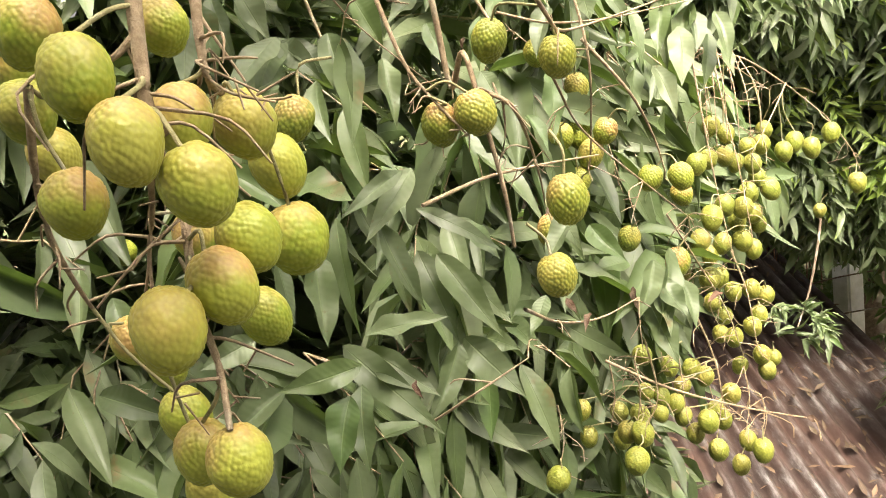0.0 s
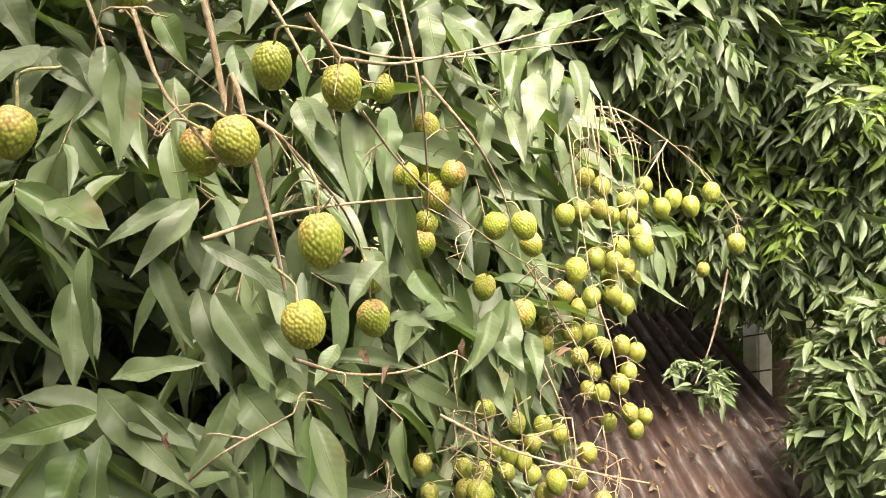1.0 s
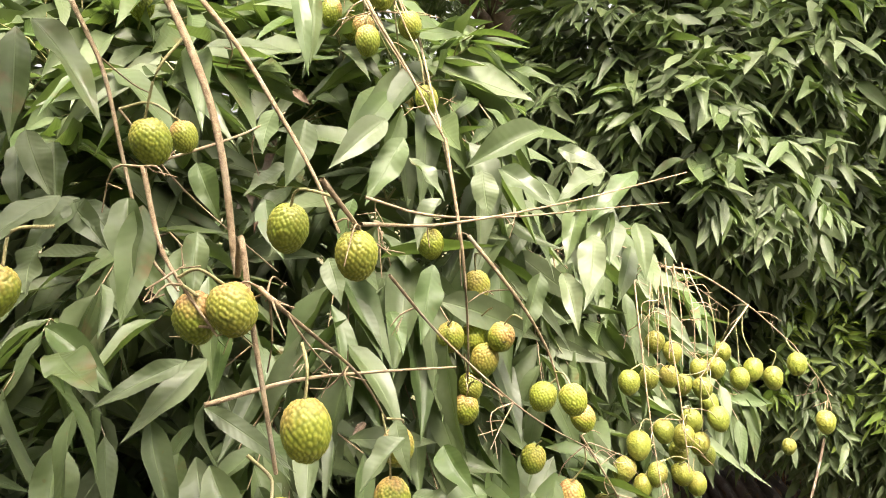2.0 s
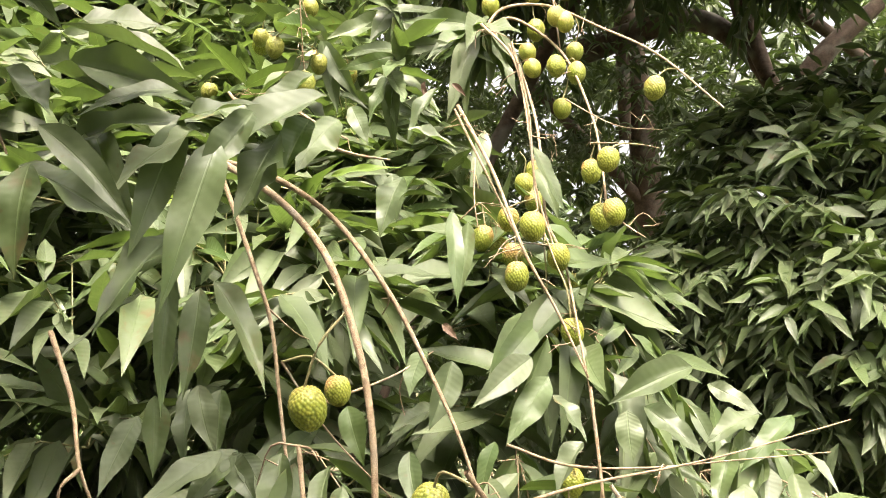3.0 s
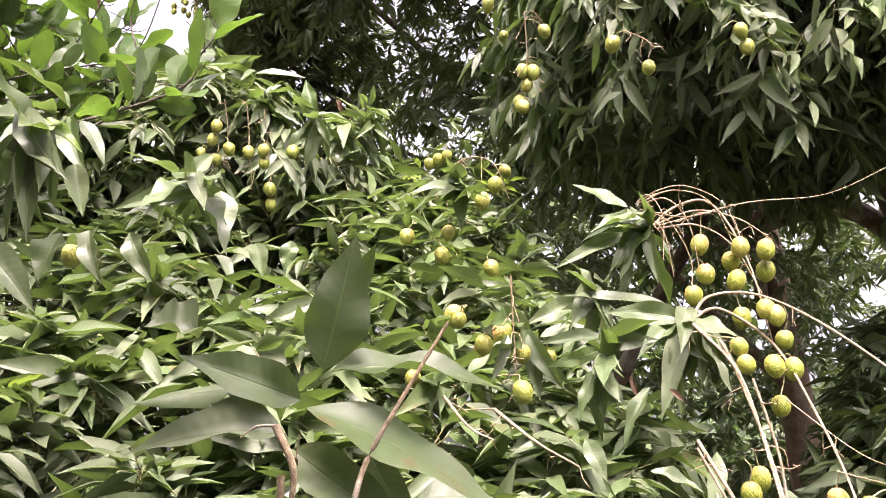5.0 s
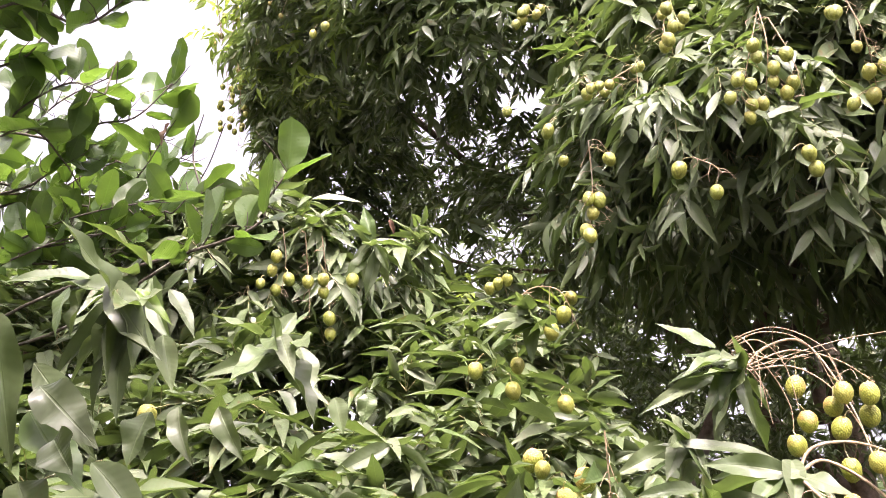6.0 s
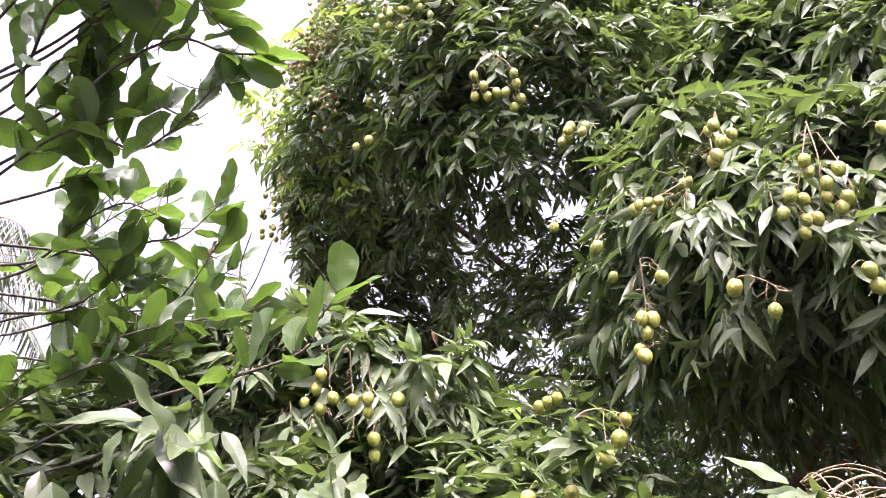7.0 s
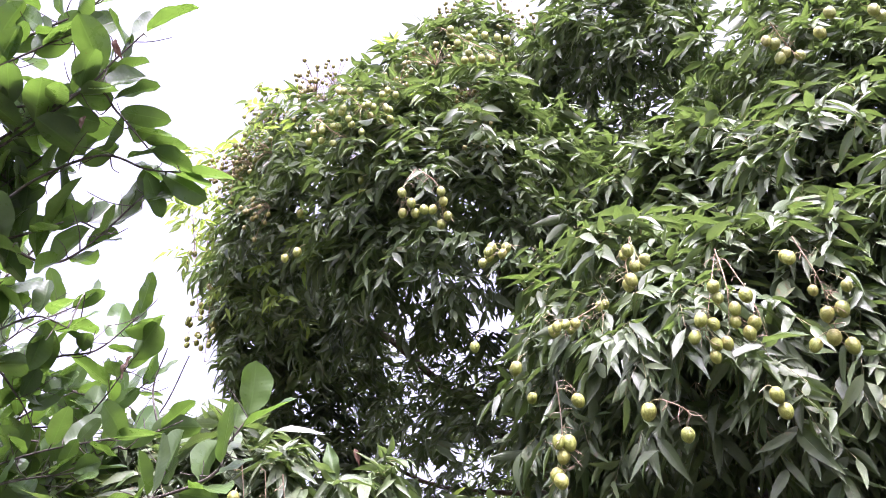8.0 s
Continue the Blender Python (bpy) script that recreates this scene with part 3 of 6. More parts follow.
# ---- the fruiting tree ----
NEAR = thing("lychee_tree", (-1.3, 3.2, 0.0), "large leafy tree hung with clusters of green unripe fruit", "fruit tree", "fruit trees of the garden")
BACK = thing("lychee_tree", (0.3, 4.7, 0.0), "tall fruit tree with a dense rounded crown against the sky", "fruit tree", "fruit trees of the garden")
SIDE = thing("lychee_tree", (2.6, 5.6, 0.0), "leafy fruit tree behind the rusty shed roof", "fruit tree", "fruit trees of the garden")


def top_z(x, y):
    bough = np.minimum(4.07 + 0.62 * (y - 0.6) - 0.38 * x, 5.62)
    return np.minimum(bough, np.where(x > -0.05, 4.62 - 1.3 * x, 9.0))


def edge_y(x):
    return np.interp(x, (-2.2, -0.75, -0.3, 0.0, 0.18, 0.32, 0.55), (0.66, 0.64, 0.80, 1.02, 1.30, 1.58, 1.86))


def build_near_crown():
    rng = np.random.default_rng(11)
    o = under(NEAR)
    # the upper side of the spread boughs
    x, y = rng.uniform(-2.3, 0.3, 950), rng.uniform(0.5, 2.7, 950)
    ok = (y > edge_y(x) + 0.04) & (x < 0.22 - 0.72 * np.maximum(0, y - 1.17))
    x, y = x[ok], y[ok]
    z = top_z(x, y) - 0.06 - 0.30 * rng.random(len(x)) ** 1.6
    # a dark hollow under the bare boughs
    thin = (x > -0.7) & (x < -0.02) & (y < edge_y(x) + 0.26) & (rng.random(len(x)) < 0.78)
    x, y, z = x[~thin], y[~thin], z[~thin]
    w = np.stack([x, y, z], -1)
    out = np.tile(np.array((0.25, -0.55, 0.75)), (len(w), 1)) + rng.normal(0, 0.35, (len(w), 3))
    me, lines = crown_mesh("crown", rng, w - o, out, seed=1, nl=6, leaf=0.098, compounds=4, droop=0.9, slim=0.25)
    part("crown", me, mat_leaves, NEAR, kind="stuff")
    part("twig_growth", twig_mesh("twig_growth", lines), mat_green_stalk, NEAR, kind="stuff")
    # bright new shoots
    pick = rng.choice(len(w), 16, replace=False)
    me, lines = crown_mesh("young_growth", rng, w[pick] - o + np.array((0, -0.03, 0.06)), np.tile(UP, (16, 1)) + rng.normal(0, 0.3, (16, 3)), seed=14, nl=6, leaf=0.07, compounds=2, droop=0.6)
    part("young_growth", me, mat_young_and_sunlit, NEAR, kind="stuff")
    # the hanging front
    x = rng.uniform(-0.9, 0.55, 210)
    y = edge_y(x) + rng.uniform(0.0, 0.16, len(x))
    low = np.interp(x, (0.0, 0.25), (3.15, 3.72))
    z = low + (top_z(x, y) - 0.05 - low) * rng.random(len(x)) ** 0.8
    thin = (x > -0.7) & (x < 0.0) & (z > 3.9) & (rng.random(len(x)) < 0.66)
    x, y, z = x[~thin], y[~thin], z[~thin]
    w = np.stack([x, y, z], -1)
    out = np.tile(np.array((0.45, -0.75, -0.1)), (len(w), 1)) + rng.normal(0, 0.25, (len(w), 3))
    me, lines = crown_mesh("crown", rng, w - o, out, seed=2, nl=7, nw=4, leaf=0.104, compounds=3, droop=1.9)
    part("crown", me, mat_leaves, NEAR, kind="stuff")
    part("twig_growth", twig_mesh("twig_growth", lines), mat_stalk, NEAR, kind="stuff")
    # the shaded inside
    x = rng.uniform(-2.4, 0.4, 1150)
    y = edge_y(x) + 0.42 + 1.5 * rng.random(len(x)) ** 1.5
    inside = x < 0.15 - 0.72 * np.maximum(0, y - 1.17)
    x, y = x[inside], y[inside]
    z = 2.6 + (top_z(x, y) - 0.35 - 2.6) * rng.random(len(x))
    x, y, z = np.append(x, rng.uniform(-0.8, 0.22, 260)), np.append(y, rng.uniform(1.15, 1.9, 260)), np.append(z, rng.uniform(2.6, 3.9, 260))
    w = np.stack([x, y, z], -1)
    me, lines = crown_mesh("crown", rng, w - o, rng.normal(0, 1, (len(w), 3)), seed=3, nl=4, leaf=0.11, compounds=4, droop=1.0)
    part("crown", me, mat_leaves, NEAR, kind="stuff")
    # the overhanging lobes
    for k, (c, r, n) in enumerate((((0.02, 2.57, 5.93), (0.60, 0.70, 0.42), 400), ((0.75, 2.8, 6.3), (0.85, 0.85, 0.75), 480), ((0.9, 2.5, 6.05), (0.7, 0.6, 0.42), 280), ((0.15, 2.85, 6.45), (0.65, 0.6, 0.55), 300), ((-1.6, 2.1, 5.52), (0.55, 0.40, 0.22), 150))):
        w, out = shell(rng, n, c, r, 0.16, 0.35, (-0.3, -1.0, 0.0), -0.45)
        out = out + np.array((0, -0.1, -0.25))
        me, lines = crown_mesh("crown", rng, w - o, out, seed=5 + k, nl=6, leaf=0.094, compounds=4, spread=0.75, droop=1.25, slim=0.235)
        part("crown", me, mat_leaves, NEAR, kind="stuff")
        part("twig_growth", twig_mesh("twig_growth", lines), mat_green_stalk, NEAR, kind="stuff")


def build_back_crowns():
    rng = np.random.default_rng(12)
    o = under(BACK)
    for k, (c, r, n, dep) in enumerate((((-1.17, 3.05, 7.06), (0.92, 0.92, 0.66), 780, 0.3), ((-0.85, 2.6, 6.85), (0.55, 0.55, 0.42), 260, 0.3), ((-0.2, 3.6, 7.5), (0.75, 0.55, 0.6), 330, 0.5), ((-0.12, 2.85, 7.8), (0.38, 0.4, 0.25), 170, 0.4), ((0.75, 2.65, 7.0), (0.6, 0.5, 0.5), 300, 0.4), ((-0.95, 3.35, 6.15), (0.6, 0.4, 0.5), 90, 0.6), ((-2.0, 3.2, 6.95), (0.3, 0.45, 0.5), 190, 0.3), ((-2.0, 3.6, 6.5), (0.28, 0.4, 0.7), 200, 0.4), ((0.9, 3.2, 7.3), (0.8, 0.6, 0.55), 340, 0.4), ((-0.88, 2.95, 8.02), (0.36, 0.36, 0.30), 170, 0.5))):
        w, out = shell(rng, n, c, r, 0.2, dep, (0, -1, 0.6), -0.35)
        if k == 0:
            # the thin underside lets the sky through
            ok = (w[:, 2] > 6.72) | (w[:, 0] < -1.75) | (rng.random(len(w)) < 0.3)
            w, out = w[ok], out[ok]
        me, lines = crown_mesh("crown", rng, w - o, out + np.array((0, 0, -0.2)), seed=21 + k, nl=4, leaf=0.074, reach=0.09, compounds=4, droop=0.9)
        part("crown", me, mat_leaves, BACK, kind="stuff")
    # panicles of small olive-brown fruits over the sunny side
    spots, outs = shell(rng, 26, (-1.17, 3.05, 7.06), (0.97, 0.97, 0.70), 0.15, 0.02, (-0.35, -1, 0.35), 0.45)
    more, also = shell(rng, 9, (-0.88, 2.95, 8.02), (0.40, 0.40, 0.34), 0.15, 0.02, (0.0, -1, 0.2), 0.4)
    ball = fruit_mesh("fruit", 8, 6, 0, 3, 1.0, 0.85)
    bv = np.array([v.co for v in ball.vertices])
    bf = [tuple(p.vertices) for p in ball.polygons]
    for spot, out in zip(np.vstack([spots, more]), np.vstack([outs, also])):
        tubes, verts, quads, tris, n = Tubes(), [], [], [], 0
        for k in range(int(rng.integers(14, 26))):
            way = unit(out + rng.normal(0, 0.6, 3) - UP * 0.35)
            end = spot + way * rng.uniform(0.05, 0.15) - UP * rng.uniform(0.0, 0.05)
            tubes.rod([spot, (spot + end) / 2 + UP * 0.015, end], 0.0016, 0.001, 4, 3)
            verts.append(end + bv * rng.uniform(0.017, 0.025))
            quads += [tuple(i + n for i in f) for f in bf if len(f) == 4]
            tris += [tuple(i + n for i in f) for f in bf if len(f) == 3]
            n += len(bv)
        stem = part("fruit_stem", tubes.mesh("fruit_stem", o), mat_stalk, BACK, kind="stuff")
        part("panicle", mesh_of("panicle", np.concatenate(verts) - o, quads, None, tris), mat_panicle, stem, "bunch of small olive-brown fruits", kind="stuff")
    bpy.data.meshes.remove(ball)
    # yellow-green leaves on the crown's left, its sunlight put into their colour
    w, out = shell(rng, 55, (-1.35, 3.0, 7.1), (0.95, 0.92, 0.66), 0.2, 0.1, (-0.4, -1, 0.5), 0.1)
    me, lines = crown_mesh("young_growth", rng, w - o, out, seed=16, nl=4, leaf=0.06, reach=0.08, compounds=3, droop=0.8)
    part("young_growth", me, mat_young_and_sunlit, BACK, kind="stuff")
    # thin foliage of the inside, sky between
    w = np.array((-0.85, 3.9, 6.1)) + rng.uniform(-1, 1, (1500, 3)) * np.array((1.4, 0.7, 1.0))
    me, lines = crown_mesh("crown", rng, w - o, rng.normal(0, 1, (len(w), 3)), seed=31, nl=3, leaf=0.056, compounds=3, droop=0.8)
    part("crown", me, mat_leaves, BACK, kind="stuff")
    # dark growth under the overhang and behind
    w = np.array((1.0, 5.4, 5.2)) + rng.uniform(-1, 1, (1700, 3)) * np.array((2.6, 0.7, 1.6))
    me, lines = crown_mesh("crown", rng, w - o, rng.normal(0, 1, (len(w), 3)), seed=32, nl=4, leaf=0.10, compounds=4, droop=0.8)
    part("crown", me, mat_leaves, BACK, kind="stuff")
    w = np.array((1.2, 6.8, 5.6)) + rng.uniform(-1, 1, (700, 3)) * np.array((3.6, 0.5, 2.4))
    me, lines = crown_mesh("crown", rng, w - o, rng.normal(0, 1, (len(w), 3)), seed=33, nl=3, leaf=0.14, compounds=3, droop=0.8)
    part("crown", me, mat_leaves, BACK, kind="stuff")
    o = under(SIDE)
    # a low sprig that leans over the roof's edge
    w = np.array((0.98, 2.64, 3.03)) + rng.normal(0, 1, (6, 3)) * np.array((0.05, 0.05, 0.04))
    me, lines = crown_mesh("crown", rng, w - o, np.tile(np.array((0.1, -0.6, 0.5)), (6, 1)) + rng.normal(0, 0.4, (6, 3)), seed=60, nl=5, leaf=0.065, reach=0.07, compounds=3, droop=0.9)
    part("crown", me, mat_leaves, SIDE, kind="stuff")
    tubes = Tubes()
    tubes.rod([(1.6, 3.9, 3.3), (1.35, 3.3, 3.2), (1.12, 2.85, 3.1), (0.98, 2.64, 3.02)], 0.007, 0.003, 6, 5)
    part("limb", tubes.mesh("limb", o), mat_bark, SIDE)
    # young tips, laid thickly so their pale colour brightens the crown like sunlight
    w, out = shell(rng, 720, (1.72, 4.03, 3.86), (1.33, 0.84, 0.82), 0.1, 0.08, (-0.3, -1, 0.4), 0.0)
    me, lines = crown_mesh("young_growth", rng, w - o, out + UP * 0.5, seed=15, nl=4, leaf=0.07, compounds=2, droop=0.6)
    part("young_growth", me, mat_young_and_sunlit, SIDE, kind="stuff")
    for k, (c, r, n) in enumerate((((2.28, 5.62, 4.13), (1.9, 1.0, 1.1), 600), ((1.72, 4.03, 3.86), (1.25, 0.75, 0.75), 2000), ((2.08, 3.9, 3.37), (1.0, 0.55, 0.45), 650), ((0.95, 3.4, 4.25), (0.55, 0.45, 0.45), 170), ((0.72, 2.95, 4.45), (0.5, 0.42, 0.55), 260), ((1.25, 3.1, 4.75), (0.45, 0.4, 0.45), 180), ((2.0, 2.83, 2.69), (0.45, 0.42, 0.45), 170), ((1.56, 5.98, 2.59), (2.2, 0.6, 1.1), 420), ((3.24, 5.3, 2.23), (1.3, 0.8, 1.4), 380), ((3.23, 3.86, 3.28), (0.9, 0.9, 1.3), 420), ((2.47, 3.28, 2.52), (0.5, 0.6, 0.8), 200))):
        w, out = shell(rng, n, c, r, 0.2, 0.14, (-0.3, -1, 0.5), -0.2)
        me, lines = crown_mesh("crown", rng, w - o, out + np.array((0, 0, -0.1)), seed=41 + k, nl=4, leaf=0.098, compounds=4, droop=0.9)
        part("crown", me, mat_leaves, SIDE, kind="stuff")


build_near_crown()
build_back_crowns()


SIDE_LIMBS = [
    [(-0.059, 3.84, 5.623), (0.406, 3.747, 5.698), (0.634, 3.634, 5.503), (0.786, 3.621, 5.205)],
    [(0.786, 3.621, 5.205), (0.901, 3.615, 5.429), (1.147, 3.646, 5.656)],
    [(0.147, 4.107, 6.89), (0.135, 4.246, 6.039), (0.128, 4.362, 5.331)],
    [(0.575, 3.614, 6.149), (0.617, 3.598, 5.686), (0.703, 3.572, 5.36)],
]


def build_trunks():
    tubes = Tubes()
    o = under(NEAR)
    tubes.rod([(-1.3, 3.2, 0), (-1.25, 3.15, 1.2), (-1.1, 3.1, 2.6), (-0.95, 3.1, 3.6)], 0.19, 0.13, 12, 5)
    part("trunk", tubes.mesh("trunk", o), mat_bark, NEAR)
    for pts, r in (([(-0.95, 3.1, 3.6), (-0.75, 3.25, 4.3), (-0.3, 3.3, 5.2), (0.15, 3.0, 5.8), (0.6, 2.7, 6.3)], 0.042), ([(-0.95, 3.1, 3.55), (-0.8, 2.3, 4.2), (-0.5, 1.6, 4.45), (-0.2, 1.15, 4.4)], 0.05), ([(-0.95, 3.1, 3.6), (-1.3, 2.5, 4.6), (-1.5, 1.8, 5.1)], 0.05), ([(0.15, 3.0, 5.8), (0.7, 3.5, 5.7), (1.6, 4.3, 5.3)], 0.04)):
        tubes = Tubes()
        tubes.rod(pts, r, r * 0.45, 9, 6)
        part("limb", tubes.mesh("limb", o), mat_bark, NEAR)
    o = under(BACK)
    tubes = Tubes()
    tubes.rod([(0.3, 4.7, 0), (0.3, 4.65, 2.5), (0.25, 4.5, 4.8), (0.1, 4.2, 6.2), (-0.3, 3.7, 7.2)], 0.13, 0.03, 12, 5)
    part("trunk", tubes.mesh("trunk", o), mat_bark, BACK)
    for pts, r in (([(0.22, 4.45, 5.0), (-0.5, 4.1, 5.8), (-1.2, 3.7, 6.5), (-1.7, 3.3, 7.0)], 0.035), ([(-0.5, 4.1, 5.8), (-0.8, 3.7, 6.6), (-0.9, 3.2, 7.0)], 0.022), ([(-0.8, 3.95, 6.1), (-1.6, 4.0, 6.3), (-2.1, 3.6, 6.7)], 0.016), ([(0.1, 4.2, 6.2), (-0.5, 3.9, 6.5), (-1.3, 3.6, 6.6)], 0.016)):
        tubes = Tubes()
        tubes.rod(pts, r, r * 0.4, 8, 6)
        part("limb", tubes.mesh("limb", o), mat_bark, BACK)
    o = under(SIDE)
    tubes = Tubes()
    tubes.rod([(2.6, 5.6, 0), (2.5, 5.5, 1.8), (2.4, 5.3, 3.6), (2.3, 5.1, 4.6)], 0.2, 0.10, 12, 5)
    part("trunk", tubes.mesh("trunk", o), mat_bark, SIDE)
    for pts in SIDE_LIMBS:
        tubes = Tubes()
        tubes.rod(pts, 0.06, 0.03, 9, 6)
        part("limb", tubes.mesh("limb", o), mat_bark, SIDE)


build_trunks()


def build_far_wood():
    """The wood that closes the garden round about."""
    rng = np.random.default_rng(77)
    spots = []
    for k in range(46):
        a = rng.uniform(-0.9, 5.6)
        d = rng.uniform(9, 15)
        low = math.radians(100) < a % 6.283 < math.radians(150)
        spots.append((d * math.cos(a), d * math.sin(a), rng.uniform(1.5, 2.6) if low else rng.uniform(2.0, 5.0)))
    pts, outs = [], []
    for s in spots:
        w, out = shell(rng, 260, s, (2.2, 2.2, 2.4), 0.2, 0.3)
        pts.append(w), outs.append(out)
    w, out = np.concatenate(pts), np.concatenate(outs)
    me, lines = crown_mesh("far_wood", rng, w, out, seed=91, nl=2, nw=2, leaf=0.26, compounds=2, pairs=2, reach=0.3, droop=0.8, slim=0.4)
    ob = part("far_wood", me, mat_wild, None, kind="stuff")
    tagged(ob, "dense dark green wood round the garden", "trees")


build_far_wood()


def build_unseen_house():
    """Unseen plain house wall, terrace floor and slab; wall and slab are added to block light."""
    # wall behind the camera, never in view, added to hold back low sky light
    bm = bmesh.new()
    bmesh.ops.create_cube(bm, size=1, matrix=Matrix.Translation((0.0, -1.6, 3.2)) @ Matrix.Diagonal((9.0, 0.25, 6.4, 1)))
    me = bpy.data.meshes.new("wall_south")
    bm.to_mesh(me)
    tagged(part("wall_south", me, plaster.mat, None, kind="structure"), "unseen plain grey wall added behind the camera to block light", "wall")
    bm = bmesh.new()
    bmesh.ops.create_cube(bm, size=1, matrix=Matrix.Translation((0.0, -0.95, 2.62)) @ Matrix.Diagonal((9.0, 1.05, 0.18, 1)))
    me = bpy.data.meshes.new("floor")
    bm.to_mesh(me)
    # slab out of view overhead, added only to shade the near foliage
    bm = bmesh.new()
    bmesh.ops.create_cube(bm, size=1, matrix=Matrix.Translation((-2.1, -0.95, 6.35)) @ Matrix.Diagonal((5.8, 1.3, 0.16, 1)))
    roof = bpy.data.meshes.new("ceiling")
    bm.to_mesh(roof)
    tagged(part("ceiling", roof, plaster.mat, None, kind="structure"), "unseen plain slab added to shade the near leaves", "roof slab")
    tagged(part("floor", me, plaster.mat, None, kind="structure"), "narrow concrete terrace slab of the house", "terrace")


build_unseen_house()

# ---- fruit-bearing branches ----

bough_0 = bearing_branch(NEAR, "thick stalk with a heavy cluster of yellow-green fruits", [
    (0.0032, [(-0.111, 0.366, 4.262), (-0.112, 0.357, 4.234), (-0.112, 0.353, 4.217), (-0.117, 0.385, 4.2), (-0.117, 0.371, 4.168), (-0.116, 0.358, 4.139), (-0.113, 0.355, 4.111), (-0.108, 0.335, 4.092)]),
    (0.0026, [(-0.098, 0.401, 4.26), (-0.099, 0.394, 4.238), (-0.098, 0.393, 4.222), (-0.099, 0.441, 4.207)]),
    (0.0022, [(-0.173, 0.39, 4.235), (-0.19, 0.406, 4.198), (-0.199, 0.418, 4.166), (-0.209, 0.45, 4.127), (-0.223, 0.494, 4.092)]),
    (0.0018, [(-0.112, 0.36, 4.246), (-0.124, 0.358, 4.239), (-0.135, 0.36, 4.246)]),
    (0.0018, [(-0.115, 0.355, 4.226), (-0.139, 0.4, 4.178), (-0.151, 0.409, 4.152), (-0.155, 0.409, 4.131)]),
], [
    (-0.157, 0.371, 4.255, 0.852), (-0.126, 0.332, 4.235, 0.852), (-0.189, 0.413, 4.224, 0.855), (-0.204, 0.456, 4.199, 0.862),
    (-0.166, 0.385, 4.184, 0.91), (-0.111, 0.322, 4.211, 0.858), (-0.111, 0.383, 4.211, 0.877), (-0.092, 0.407, 4.202, 0.94),
    (-0.094, 0.459, 4.174, 0.94), (-0.095, 0.336, 4.19, 0.927), (-0.094, 0.378, 4.158, 0.904), (-0.091, 0.449, 4.137, 1.129),
    (-0.103, 0.357, 4.145, 0.943), (-0.133, 0.504, 4.08, 1.017), (-0.121, 0.336, 4.137, 0.96), (-0.224, 0.524, 4.072, 0.963),
    (-0.181, 0.467, 4.041, 0.97), (-0.109, 0.339, 4.076, 0.895), (-0.134, 0.366, 4.069, 0.863), (-0.131, 0.449, 4.251, 0.851),
    (-0.213, 0.463, 4.243, 0.853), (-0.167, 0.519, 4.133, 0.92), (-0.409, 0.952, 4.036, 0.907), (-0.15, 0.403, 4.03, 0.89),
    (-0.23, 0.573, 4.033, 0.954),
], fine=True, seed=1, full=True)
hang_leaves(bough_0, mat_leaf, [
    (-0.08, 0.715, 4.228, -0.084, 0.673, 4.147, 0.034, 0.1, 0),
    (-0.056, 0.752, 4.206, -0.059, 0.717, 4.152, 0.024, 0.1, 0),
    (-0.126, 0.715, 4.236, -0.161, 0.685, 4.202, 0.029, 0.1, 0),
    (-0.123, 0.716, 4.234, -0.097, 0.707, 4.199, 0.025, 0.1, 0),
    (-0.158, 0.747, 4.279, -0.145, 0.724, 4.23, 0.026, 0.1, 0),
    (-0.185, 0.746, 4.279, -0.165, 0.711, 4.221, 0.023, 0.1, 0),
    (-0.104, 0.641, 4.102, -0.098, 0.598, 4.019, 0.026, 0.1, 0),
    (-0.133, 0.673, 4.071, -0.136, 0.634, 4.004, 0.036, 0.1, 0),
    (-0.055, 0.708, 4.117, -0.105, 0.66, 4.098, 0.02, 0.1, 0),
    (-0.048, 0.728, 4.114, -0.088, 0.673, 4.067, 0.028, 0.1, 0),
], 0)
hang_leaves(bough_0, mat_leaf, [
    (-0.05, 0.719, 4.081, 0.016, 0.709, 4.036, 0.019, 0.1, 0),
    (-0.038, 0.69, 4.047, 0.001, 0.653, 3.979, 0.032, 0.1, 0),
    (-0.055, 0.71, 4.047, -0.028, 0.673, 3.978, 0.031, 0.1, 0),
    (-0.022, 0.743, 4.012, 0.014, 0.712, 3.968, 0.025, 0.1, 0),
    (-0.08, 0.697, 4.08, -0.069, 0.659, 4.012, 0.024, 0.1, 0),
    (-0.097, 0.617, 4.015, -0.034, 0.619, 4.014, 0.02, 0.12, 0),
    (-0.1, 0.593, 4.002, -0.158, 0.568, 3.996, 0.027, 0.12, 0),
    (-0.164, 0.607, 3.985, -0.217, 0.579, 3.962, 0.028, 0.1, 0),
    (-0.112, 0.587, 3.982, -0.129, 0.555, 3.94, 0.031, 0.1, 0),
    (-0.106, 0.608, 3.98, -0.11, 0.572, 3.926, 0.028, 0.1, 0),
], 10)
